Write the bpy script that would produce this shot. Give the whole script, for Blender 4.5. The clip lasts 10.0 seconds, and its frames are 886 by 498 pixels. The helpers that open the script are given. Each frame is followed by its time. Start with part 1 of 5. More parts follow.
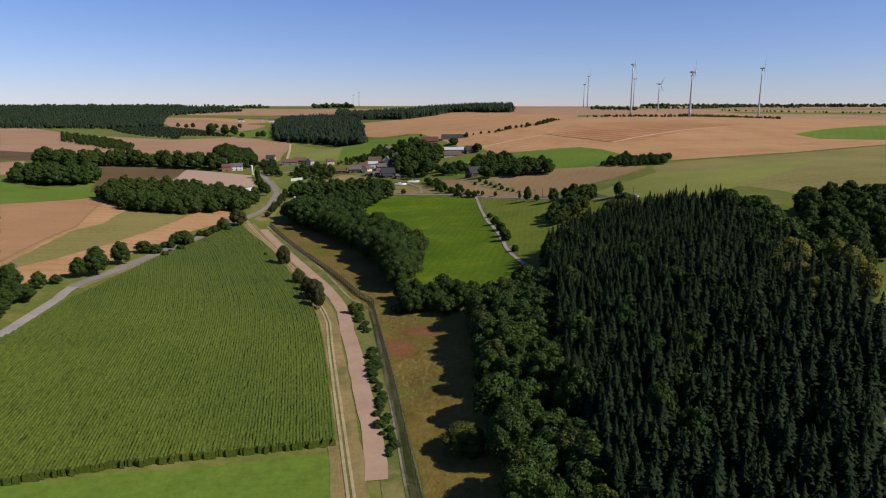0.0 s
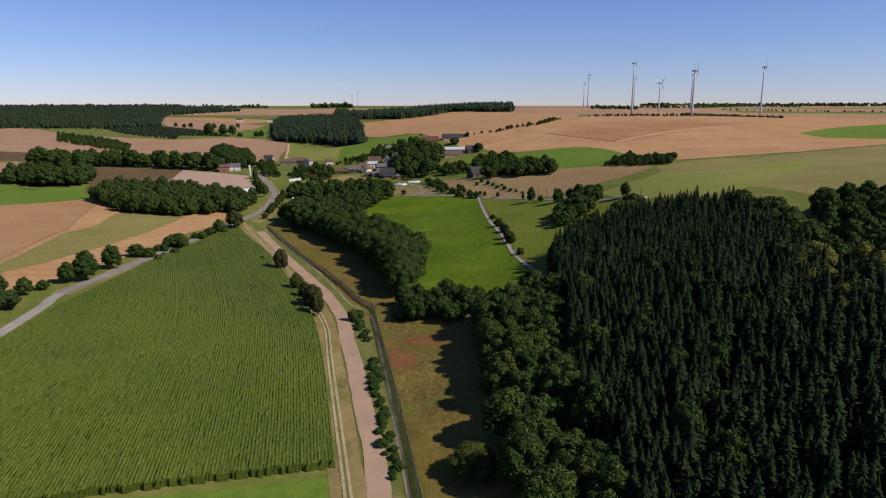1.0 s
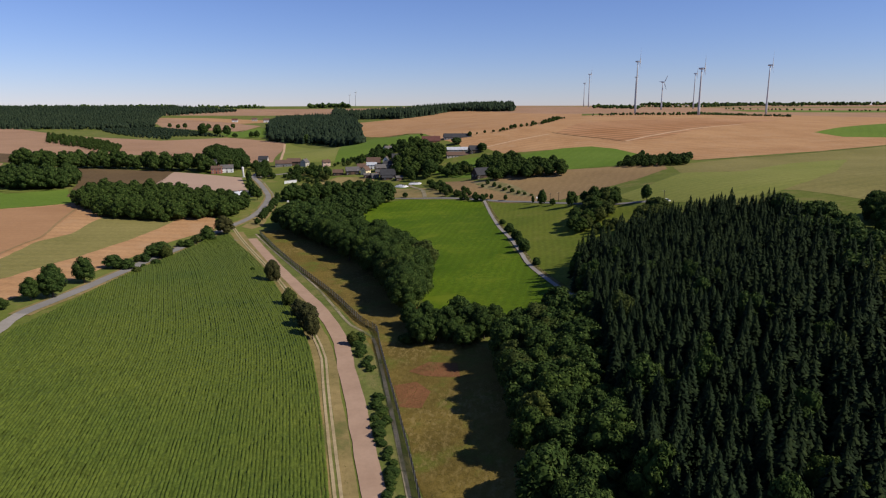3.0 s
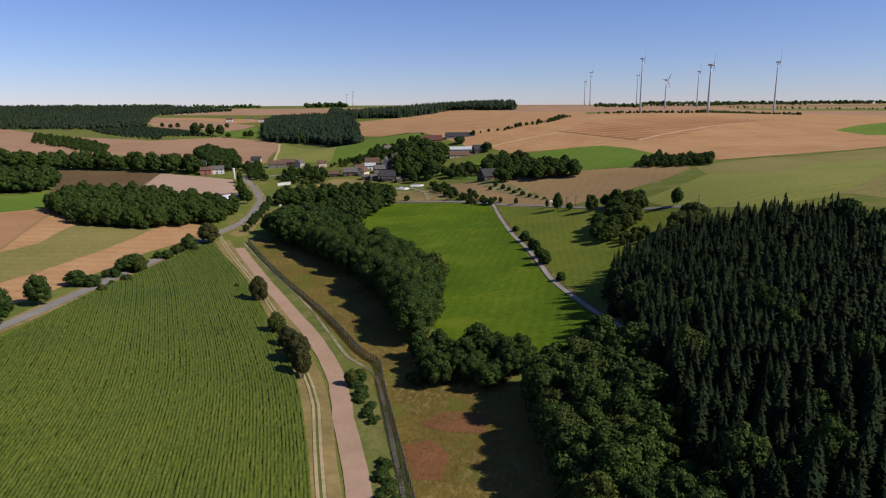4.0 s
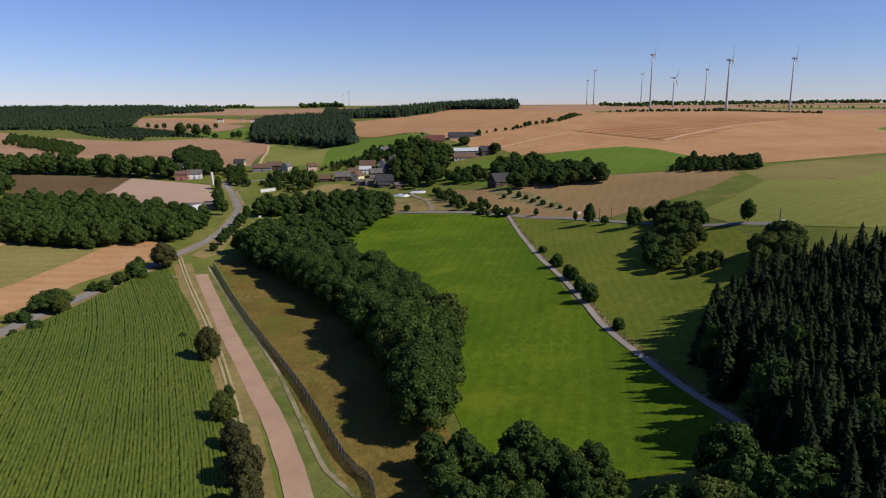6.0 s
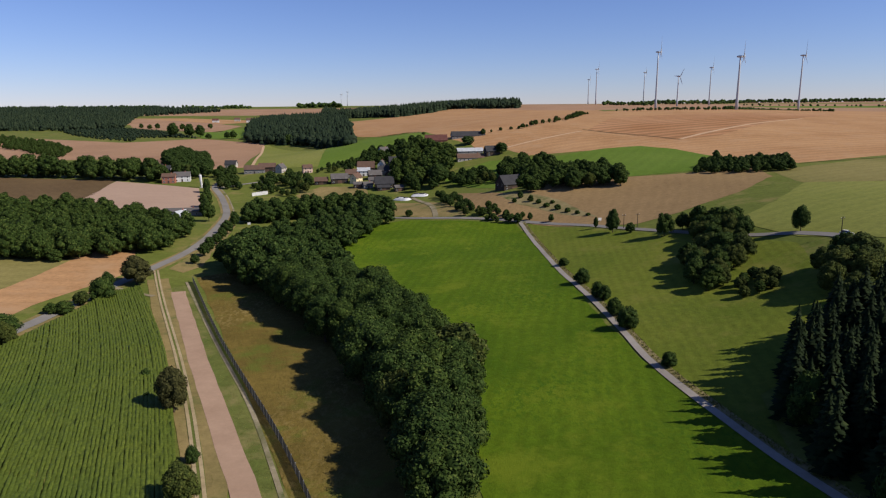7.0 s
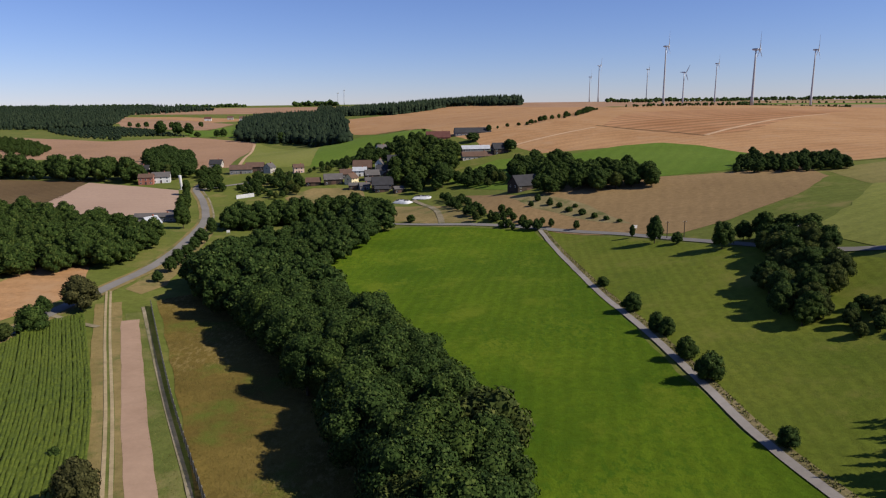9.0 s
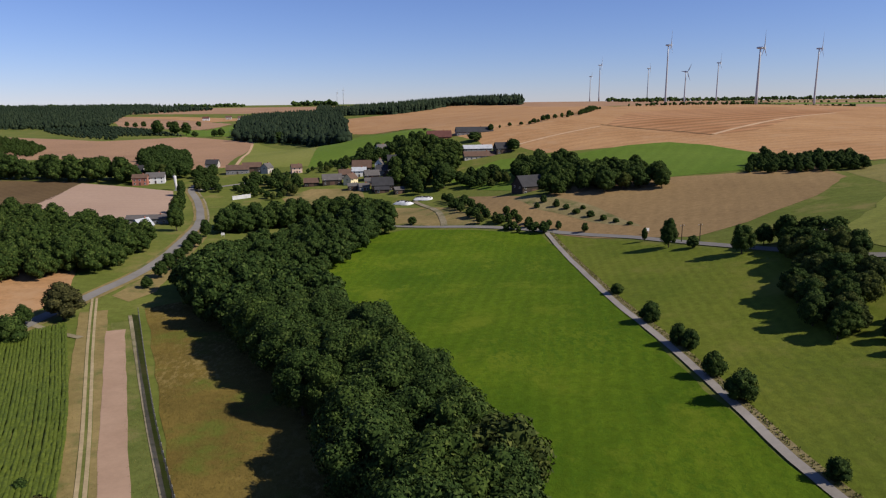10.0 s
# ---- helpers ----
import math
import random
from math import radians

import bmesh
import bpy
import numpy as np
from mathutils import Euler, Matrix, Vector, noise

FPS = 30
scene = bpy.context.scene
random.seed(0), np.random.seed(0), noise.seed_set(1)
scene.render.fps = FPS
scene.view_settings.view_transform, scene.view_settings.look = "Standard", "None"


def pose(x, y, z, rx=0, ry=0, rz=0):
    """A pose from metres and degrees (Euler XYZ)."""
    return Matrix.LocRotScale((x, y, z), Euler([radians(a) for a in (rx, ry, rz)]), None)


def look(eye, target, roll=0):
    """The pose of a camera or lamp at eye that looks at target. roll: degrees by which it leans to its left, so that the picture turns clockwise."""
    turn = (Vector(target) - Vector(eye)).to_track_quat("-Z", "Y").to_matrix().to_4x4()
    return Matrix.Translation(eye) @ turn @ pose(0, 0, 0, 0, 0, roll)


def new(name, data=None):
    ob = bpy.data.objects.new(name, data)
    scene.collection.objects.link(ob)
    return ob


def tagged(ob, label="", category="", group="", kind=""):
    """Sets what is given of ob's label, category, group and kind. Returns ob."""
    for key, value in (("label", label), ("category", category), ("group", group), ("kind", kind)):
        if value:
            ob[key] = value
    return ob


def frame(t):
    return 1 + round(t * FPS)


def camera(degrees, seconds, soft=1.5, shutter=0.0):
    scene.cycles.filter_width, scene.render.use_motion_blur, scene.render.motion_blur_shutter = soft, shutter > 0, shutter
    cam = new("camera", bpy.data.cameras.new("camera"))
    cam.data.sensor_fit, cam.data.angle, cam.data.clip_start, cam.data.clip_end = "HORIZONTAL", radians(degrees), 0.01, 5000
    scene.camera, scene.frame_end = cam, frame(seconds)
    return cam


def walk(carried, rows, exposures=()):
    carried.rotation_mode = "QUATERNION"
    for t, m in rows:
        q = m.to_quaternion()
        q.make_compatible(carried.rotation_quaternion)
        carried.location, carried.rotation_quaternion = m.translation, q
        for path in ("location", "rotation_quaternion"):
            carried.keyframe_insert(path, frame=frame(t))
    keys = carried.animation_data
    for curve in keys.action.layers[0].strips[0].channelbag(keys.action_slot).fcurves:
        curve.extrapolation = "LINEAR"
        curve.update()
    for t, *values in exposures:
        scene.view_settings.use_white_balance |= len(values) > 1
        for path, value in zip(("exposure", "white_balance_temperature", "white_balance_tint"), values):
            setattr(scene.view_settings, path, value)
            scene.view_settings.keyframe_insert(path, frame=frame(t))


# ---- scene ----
EXPO, SKY, SUN = 0.22, 0.075, 5.0
cam = camera(66.5, 10.0, soft=1.2)
METRES, EYE, TILT = 235.6, 76.0, -11.9
ROWS = [
    (0.0, 0.0000, 0.0000, 0.0000, -0.000, 0.000, 0.000),
    (0.5, -0.0034, 0.0217, 0.0031, -0.038, -0.000, 0.040),
    (1.0, -0.0074, 0.0457, 0.0066, -0.076, -0.019, 0.080),
    (1.5, -0.0112, 0.0683, 0.0097, -0.113, -0.019, 0.120),
    (2.0, -0.0153, 0.0933, 0.0133, -0.151, -0.009, 0.160),
    (2.5, -0.0192, 0.1166, 0.0167, -0.189, 0.019, 0.190),
    (2.7, -0.0205, 0.1262, 0.0181, -0.202, 0.018, 0.199),
    (2.8, -0.0220, 0.1380, 0.0198, -0.217, 0.017, 0.211),
    (2.9, -0.0241, 0.1535, 0.0220, -0.238, 0.016, 0.226),
    (3.1, -0.0284, 0.1860, 0.0267, -0.281, 0.013, 0.257),
    (3.3, -0.0328, 0.2185, 0.0314, -0.324, 0.010, 0.288),
    (3.5, -0.0370, 0.2505, 0.0360, -0.366, 0.007, 0.319),
    (3.7, -0.0412, 0.2818, 0.0405, -0.408, 0.004, 0.349),
    (3.8, -0.0432, 0.2968, 0.0426, -0.427, 0.002, 0.364),
    (4.0, -0.0468, 0.3238, 0.0465, -0.463, 0.000, 0.390),
    (4.5, -0.0525, 0.3935, 0.0569, -0.529, 0.038, 0.440),
    (5.0, -0.0571, 0.4677, 0.0681, -0.614, 0.047, 0.480),
    (5.5, -0.0609, 0.5340, 0.0794, -0.652, 0.047, 0.470),
    (7.0, -0.0794, 0.7392, 0.1109, -0.775, 0.085, 0.690),
    (7.5, -0.0848, 0.8045, 0.1189, -0.822, 0.076, 0.750),
    (8.0, -0.0907, 0.8775, 0.1274, -0.926, 0.057, 0.810),
    (8.5, -0.0935, 0.9081, 0.1311, -0.955, 0.047, 0.830),
    (9.0, -0.0957, 0.9333, 0.1345, -0.983, 0.028, 0.850),
    (9.5, -0.0982, 0.9568, 0.1377, -1.011, 0.038, 0.850),
    (10.0, -0.1011, 0.9823, 0.1412, -1.040, 0.019, 0.870),
]
walk(cam, [(t, pose(0, 0, EYE, TILT, 0, 0) @ pose(METRES * x, METRES * y, METRES * z, 90 + pitch, roll, yaw))
           for t, x, y, z, yaw, pitch, roll in ROWS],
     exposures=[(0.0, EXPO), (10.0, EXPO)])

# ---- sky and sun ----
SUN_ELEVATION = 41.0
SUN_FROM = Vector((0.95, -0.31, math.tan(radians(SUN_ELEVATION)))).normalized()
world = bpy.data.worlds.new("sky")
scene.world = world
world.use_nodes = True
wn, wl = world.node_tree.nodes, world.node_tree.links
sky = wn.new("ShaderNodeTexSky")
sky.sky_type = "NISHITA"
sky.sun_disc = False
sky.sun_elevation = radians(SUN_ELEVATION)
sky.sun_rotation = math.atan2(SUN_FROM.x, SUN_FROM.y)
sky.altitude = 550
sky.air_density = 1.0
sky.dust_density = 0.0
sky.ozone_density = 5.0
tone = wn.new("ShaderNodeMix")
tone.data_type, tone.blend_type = "RGBA", "MULTIPLY"
tone.inputs[0].default_value = 1.0
tone.inputs[7].default_value = (0.91, 0.91, 1.25, 1)
wl.new(sky.outputs[0], tone.inputs[6])
wl.new(tone.outputs[2], wn["Background"].inputs[0])
wn["Background"].inputs[1].default_value = SKY
sun = new("sun", bpy.data.lights.new("sun", "SUN"))
sun.data.energy = SUN
sun.data.angle = radians(0.53)
sun.data.color = (1.0, 0.93, 0.82)
sun.matrix_world = look(SUN_FROM * 500, (0, 0, 0))

# ---- materials ----


def material(name, rough=0.95, spec=0.05):
    m = bpy.data.materials.new(name)
    m.use_nodes = True
    n, l = m.node_tree.nodes, m.node_tree.links
    b = n["Principled BSDF"]
    b.inputs["Roughness"].default_value = rough
    b.inputs["Specular IOR Level"].default_value = spec
    return m, n, l, b


def place(n, l, scale=(1, 1, 1), turn=0.0, coords="Object"):
    tc, mp = n.new("ShaderNodeTexCoord"), n.new("ShaderNodeMapping")
    l.new(tc.outputs[coords], mp.inputs[0])
    mp.inputs["Scale"].default_value = scale
    mp.inputs["Rotation"].default_value = (0, 0, radians(turn))
    return mp.outputs[0]


def grain(n, l, co, scale, detail=4.0, rough=0.6):
    t = n.new("ShaderNodeTexNoise")
    l.new(co, t.inputs["Vector"])
    t.inputs["Scale"].default_value = scale
    t.inputs["Detail"].default_value = detail
    t.inputs["Roughness"].default_value = rough
    return t.outputs["Fac"]


def ramp(n, l, fac, stops):
    r = n.new("ShaderNodeValToRGB")
    l.new(fac, r.inputs[0])
    while len(r.color_ramp.elements) < len(stops):
        r.color_ramp.elements.new(0.5)
    for e, (at, c) in zip(r.color_ramp.elements, stops):
        e.position, e.color = at, (*c, 1)
    return r.outputs[0]


def blend(n, l, fac, a, b, how="MIX"):
    x = n.new("ShaderNodeMix")
    x.data_type, x.blend_type = "RGBA", how
    if isinstance(fac, float):
        x.inputs[0].default_value = fac
    else:
        l.new(fac, x.inputs[0])
    for k, v in ((6, a), (7, b)):
        if isinstance(v, tuple):
            x.inputs[k].default_value = (*v, 1)
        else:
            l.new(v, x.inputs[k])
    return x.outputs[2]


def bumped(n, l, b, fac, strength, distance):
    bp = n.new("ShaderNodeBump")
    bp.inputs["Strength"].default_value = strength
    bp.inputs["Distance"].default_value = distance
    l.new(fac, bp.inputs["Height"])
    l.new(bp.outputs[0], b.inputs["Normal"])


def grey(v):
    return (v, v, v)


def soil(name, dark, light, patch=0.012, turn=0.0, stripe=0.0, width=6.0, strength=0.5, spots=None, clumps=None, mottled=1.0):
    """Open ground: broad patches, fine grain, and the stripes that machines leave, width metres apart."""
    m, n, l, b = material(name)
    co = place(n, l)
    broad = grain(n, l, co, patch, 5)
    fine = grain(n, l, co, 0.5, 6, 0.75)
    col = ramp(n, l, broad, [(0.3, dark), (0.7, light)])
    mottle = ramp(n, l, fine, [(0.25, grey(1 - 0.28 * mottled)), (0.75, grey(1 + 0.22 * mottled))])
    col = blend(n, l, 1.0, col, mottle, "MULTIPLY")
    if stripe:
        w = n.new("ShaderNodeTexWave")
        w.wave_type, w.bands_direction = "BANDS", "X"
        l.new(place(n, l, turn=turn), w.inputs["Vector"])
        w.inputs["Scale"].default_value = 0.314 / width
        w.inputs["Distortion"].default_value = 3.5
        w.inputs["Detail"].default_value = 3
        w.inputs["Detail Scale"].default_value = 0.4
        col = blend(n, l, stripe, col, ramp(n, l, w.outputs["Fac"], [(0.2, grey(0.55)), (0.8, grey(1.25))]), "MULTIPLY")
    if spots:
        at = grain(n, l, co, 0.055, 6, 0.7)
        col = blend(n, l, ramp(n, l, at, [(0.52, grey(0)), (0.66, grey(1))]), col, spots)
    if clumps:
        where = grain(n, l, co, 0.02, 3, 0.5)
        tuft = grain(n, l, place(n, l, (1.0, 0.5, 1.0), 20), 0.8, 5, 0.75)
        mask = blend(n, l, 1.0, ramp(n, l, where, [(0.42, grey(0)), (0.62, grey(1))]), ramp(n, l, tuft, [(0.50, grey(0)), (0.60, grey(1))]), "MULTIPLY")
        col = blend(n, l, mask, col, clumps)
    l.new(col, b.inputs["Base Color"])
    bumped(n, l, b, fine, strength, 0.25)
    return m


GROUND = soil("meadow_ground", (0.080, 0.102, 0.018), (0.125, 0.135, 0.030), 0.02, 100, 0.08, 6.0, spots=(0.160, 0.140, 0.045))
MEADOW = soil("lush_meadow", (0.045, 0.084, 0.004), (0.088, 0.132, 0.007), 0.025, 12, 0.14, 4.0, spots=(0.100, 0.132, 0.009), clumps=(0.046, 0.090, 0.005), strength=1.0)
MOWN_SLOPE = soil("mown_slope", (0.080, 0.108, 0.012), (0.130, 0.142, 0.020), 0.03, 8, 0.12, 3.0, spots=(0.135, 0.135, 0.026), clumps=(0.080, 0.100, 0.015), strength=0.8)
GRASS_FIELD = soil("green_field", (0.080, 0.130, 0.016), (0.110, 0.158, 0.024), 0.014, 30, 0.07, 9.0)
YELLOW_GRASS = soil("mown_meadow", (0.14, 0.155, 0.032), (0.19, 0.19, 0.05), 0.012, 75, 0.10, 8.0)
OLIVE_FIELD = soil("olive_field", (0.145, 0.13, 0.04), (0.20, 0.17, 0.06), 0.015, 70, 0.10, 9.0)
STUBBLE = soil("stubble", (0.29, 0.157, 0.072), (0.37, 0.215, 0.104), 0.02, 75, 0.16, 11.0, spots=(0.33, 0.20, 0.105))
STUBBLE_DARK = soil("ribbed_stubble", (0.255, 0.125, 0.055), (0.37, 0.21, 0.11), 0.01, 62, 0.45, 14.0)
TAN_FIELD = soil("tan_soil", (0.25, 0.148, 0.088), (0.32, 0.195, 0.118), 0.01, 60, 0.12, 9.0)
BROWN_FIELD = soil("brown_soil", (0.19, 0.125, 0.058), (0.25, 0.165, 0.078), 0.012, 20, 0.06, 6.0)
PLOUGHED = soil("ploughed_soil", (0.085, 0.055, 0.028), (0.12, 0.08, 0.04), 0.02, 40, 0.35, 6.0)
PINK_SOIL = soil("pink_soil", (0.30, 0.205, 0.150), (0.34, 0.238, 0.175), 0.015, 85, 0.05, 6.0, mottled=0.4)
WARM_SOIL = soil("warm_bare_soil", (0.25, 0.135, 0.066), (0.32, 0.182, 0.092), 0.012, 75, 0.05, 6.0, mottled=0.5)
DRY_GRASS = soil("dry_grass", (0.15, 0.12, 0.045), (0.24, 0.175, 0.075), 0.05, spots=(0.09, 0.10, 0.03))
ROUGH_GRASS = soil("rough_grass", (0.070, 0.092, 0.019), (0.125, 0.130, 0.036), 0.06, spots=(0.18, 0.15, 0.06), strength=0.9)
DRY_BANK = soil("dry_bank", (0.13, 0.11, 0.045), (0.24, 0.19, 0.095), 0.08, spots=(0.07, 0.085, 0.025), strength=0.9)
REED = soil("wet_meadow", (0.088, 0.064, 0.016), (0.158, 0.112, 0.028), 0.05, spots=(0.092, 0.104, 0.018), clumps=(0.205, 0.150, 0.055), strength=1.2)
RED_REED = soil("reddish_meadow", (0.13, 0.062, 0.026), (0.19, 0.085, 0.038), 0.1, spots=(0.12, 0.09, 0.03), strength=1.2)
RAKED_SOIL = soil("raked_soil", (0.27, 0.178, 0.122), (0.325, 0.220, 0.153), 0.09, 17, 0.0, strength=0.12, mottled=0.4)
PALE_TRACK = soil("pale_track", (0.16, 0.135, 0.08), (0.27, 0.225, 0.15), 0.12, spots=(0.08, 0.09, 0.03))
TRACK = soil("worn_track", (0.26, 0.20, 0.11), (0.34, 0.265, 0.16), 0.1)
PALE_STRAW = soil("pale_straw", (0.38, 0.25, 0.15), (0.46, 0.31, 0.19), 0.05)
ASPHALT = soil("asphalt", (0.160, 0.148, 0.132), (0.205, 0.188, 0.170), 0.08, strength=0.2, mottled=0.4)
LANE = soil("lane_asphalt", (0.22, 0.195, 0.165), (0.29, 0.26, 0.225), 0.08, strength=0.2, mottled=0.5)


def foliage(name, dark, light, tint, wild=0.5):
    """Leaves: each clump a little different, each tree too."""
    m, n, l, b = material(name, 0.85, 0.08)
    geo, info = n.new("ShaderNodeNewGeometry"), n.new("ShaderNodeObjectInfo")
    col = ramp(n, l, geo.outputs["Random Per Island"], [(0.0, dark), (0.75, light), (1.0, tint)])
    per = ramp(n, l, info.outputs["Random"], [(0.0, (0.72, 0.8, 0.8)), (0.5, (1.0, 1.0, 1.0)), (1.0, (1.3, 1.18, 0.9))])
    col = blend(n, l, wild, col, per, "MULTIPLY")
    l.new(col, b.inputs["Base Color"])
    tr, mx = n.new("ShaderNodeBsdfTranslucent"), n.new("ShaderNodeMixShader")
    l.new(col, tr.inputs[0])
    mx.inputs[0].default_value = 0.06
    l.new(b.outputs[0], mx.inputs[1])
    l.new(tr.outputs[0], mx.inputs[2])
    l.new(mx.outputs[0], n["Material Output"].inputs[0])
    return m


def leafy_rows():
    """Maize leaves: pale blades and dark gaps, thicker and thinner stands."""
    m, n, l, b = material("maize_leaves", 0.75, 0.1)
    co = place(n, l)
    blades = ramp(n, l, grain(n, l, co, 1.6, 3, 0.7), [(0.30, (0.044, 0.062, 0.009)), (0.55, (0.075, 0.100, 0.014)), (0.76, (0.112, 0.134, 0.023))])
    stand = ramp(n, l, grain(n, l, co, 0.03, 5), [(0.3, (0.80, 0.86, 0.8)), (0.7, (1.18, 1.1, 1.0))])
    l.new(blend(n, l, 1.0, blades, stand, "MULTIPLY"), b.inputs["Base Color"])
    bumped(n, l, b, grain(n, l, co, 2.2, 4, 0.7), 0.4, 0.2)
    return m


LEAF = foliage("leaves", (0.016, 0.031, 0.007), (0.037, 0.062, 0.013), (0.074, 0.100, 0.024))
LEAF_PALE = foliage("pale_leaves", (0.028, 0.040, 0.010), (0.052, 0.068, 0.015), (0.092, 0.10, 0.026))
LEAF_RUST = foliage("rusty_leaves", (0.026, 0.028, 0.011), (0.050, 0.052, 0.019), (0.078, 0.076, 0.030))
NEEDLE = foliage("needles", (0.006, 0.012, 0.005), (0.012, 0.022, 0.008), (0.023, 0.035, 0.012))
YELLOW_LEAF = foliage("yellowing_leaves", (0.07, 0.075, 0.014), (0.12, 0.12, 0.024), (0.17, 0.155, 0.035))
# far woods lighter, bluer than near needles: distance haze mixed into the colour
HAZED_NEEDLE = foliage("hazed_needles", (0.012, 0.021, 0.011), (0.020, 0.031, 0.016), (0.030, 0.042, 0.021))
MAIZE = leafy_rows()
REED_BLADE = foliage("reed_blades", (0.15, 0.12, 0.034), (0.22, 0.18, 0.055), (0.16, 0.18, 0.04), 0.2)
VERGE_BLADE = foliage("verge_blades", (0.12, 0.14, 0.03), (0.20, 0.19, 0.05), (0.28, 0.23, 0.09), 0.2)
BARK = soil("bark", (0.06, 0.045, 0.03), (0.11, 0.085, 0.06), 0.8)


def wall_paint(name, colour, rough=0.85):
    m, n, l, b = material(name, rough, 0.06)
    co = place(n, l)
    stain = ramp(n, l, grain(n, l, co, 0.35, 5), [(0.3, grey(0.78)), (0.7, grey(1.08))])
    l.new(blend(n, l, 1.0, colour, stain, "MULTIPLY"), b.inputs["Base Color"])
    bumped(n, l, b, grain(n, l, co, 3.0, 4), 0.2, 0.03)
    return m


WHITE_WALL = wall_paint("white_render", (0.60, 0.59, 0.57))
CREAM = wall_paint("cream_render", (0.68, 0.58, 0.36))
PALE_WALL = wall_paint("pale_render", (0.42, 0.38, 0.33))
GREY_WALL = wall_paint("grey_render", (0.22, 0.21, 0.20))
PINK_WALL = wall_paint("pink_render", (0.60, 0.42, 0.33))
RED_WALL = wall_paint("red_brick_wall", (0.32, 0.13, 0.09))
TIMBER = wall_paint("dark_boards", (0.055, 0.042, 0.034))
SLATE = wall_paint("slate_roof", (0.045, 0.044, 0.047), 0.85)
GREY_TILE = wall_paint("grey_tile_roof", (0.11, 0.10, 0.095), 0.85)
BROWN_TILE = wall_paint("brown_tile_roof", (0.12, 0.075, 0.055), 0.7)
RED_TILE = wall_paint("red_tile_roof", (0.11, 0.048, 0.04), 0.7)
PALE_ROOF = wall_paint("pale_sheet_roof", (0.38, 0.39, 0.41), 0.5)
CONCRETE = wall_paint("concrete", (0.40, 0.38, 0.34))
POST_GREY = wall_paint("weathered_post", (0.20, 0.19, 0.17))
MESH_METAL = wall_paint("dark_mesh_metal", (0.030, 0.030, 0.028), 0.9)
FOIL = wall_paint("white_foil", (0.55, 0.55, 0.55), 0.35)
PANE, pn_, pl_, pb_ = material("window_glass", 0.08, 0.6)
pb_.inputs["Base Color"].default_value = (0.03, 0.035, 0.045, 1)

# ---- terrain ----
# spot heights: metres across, ahead, up
VALLEY = [
    (-11, 46, 0), (-21, 152, 0.4), (-24, 211, 1.1), (-32, 258, 0.8), (-75, 310, 1.1), (-114, 416, 1.1), (3, 146, 0.4), (-144, 258, 7.6),
    (-135, 304, 6.1), (-135, 367, 3), (-152, 152, 9.1), (-84, 91, 3), (-76, 190, 4.6), (-84, 251, 3.8), (24, 505, 7.2), (30, 429, 8),
    (35, 359, 7.6), (35, 315, 6.8), (-7, 312, 2.3), (105, 397, 25.1), (75, 371, 15.2), (113, 352, 27.4), (58, 458, 12.9), (125, 293, 25.8),
    (61, 190, 15.2), (46, 99, 6.1), (122, 571, 27.4), (27, 559, 16.7), (-27, 629, 6.1),
]
UPLAND = [
    (-48, 614, 4.6), (-190, 687, 7.6), (-145, 517, 4.6), (-169, 652, 3.8), (18, 798, 39.5), (-70, 882, 35), (-138, 966, 21.3),
    (-126, 1129, 35), (15, 1413, 48.6), (396, 1435, 58.5), (679, 1462, 53.2), (408, 1124, 59.3), (276, 1357, 59.3), (76, 1634, 63.1),
    (-243, 426, 9.1), (-319, 608, 9.1), (-365, 874, 15.2), (-532, 1216, 22.8), (-190, 1064, 19.8), (-760, 1976, 41.8), (-380, 1900, 38),
    (304, 532, 35), (319, 722, 41), (532, 608, 39.5), (760, 988, 47.1), (0, 1900, 63.8), (380, 289, 45.6), (-342, 228, 19.8),
]
FAR = [
    (-1900, 3192, 73.7), (-760, 3192, 74.5), (0, 3192, 76), (1140, 3192, 75.2), (2432, 2660, 75.2), (-2660, 2280, 64.6), (1900, 1140, 57),
    (-1900, 760, 30.4), (1140, 0, 53.2), (-1140, 0, 38), (0, -1140, 22.8), (1900, -1900, 45.6), (-1900, -1900, 45.6), (-2280, 4560, 76),
    (0, 4940, 76.8), (2280, 4560, 76), (4560, 4560, 76), (-4560, 4560, 76), (4560, 0, 60.8), (-4560, 0, 60.8),
]


def thin_plate(r2):
    return np.where(r2 > 0, 0.5 * r2 * np.log(r2 + 1e-12), 0)


SPOTS = np.array(VALLEY + UPLAND + FAR, float)
SPOT_XY = SPOTS[:, :2] / 1000
COUNT = len(SPOTS)
bend = thin_plate(((SPOT_XY[:, None] - SPOT_XY[None]) ** 2).sum(2)) + np.eye(COUNT) * 2e-4
flat = np.c_[np.ones(COUNT), SPOT_XY]
WEIGHTS = np.linalg.solve(np.block([[bend, flat], [flat.T, np.zeros((3, 3))]]), np.r_[SPOTS[:, 2], 0, 0, 0])


def relief(x, y):
    """The smooth height of the land."""
    q = np.stack([np.asarray(x, float), np.asarray(y, float)], -1) / 1000
    r2 = ((q[..., None, :] - SPOT_XY) ** 2).sum(-1)
    return thin_plate(r2) @ WEIGHTS[:COUNT] + WEIGHTS[COUNT] + q @ WEIGHTS[COUNT + 1:]


def axis(lo, core_lo, core_hi, hi, step, growth):
    right, left, s = [core_hi], [core_lo], step
    while right[-1] < hi:
        s *= growth
        right.append(right[-1] + s)
    s = step
    while left[-1] > lo:
        s *= growth
        left.append(left[-1] - s)
    return np.array(left[:0:-1] + list(np.arange(core_lo, core_hi, step)) + right)


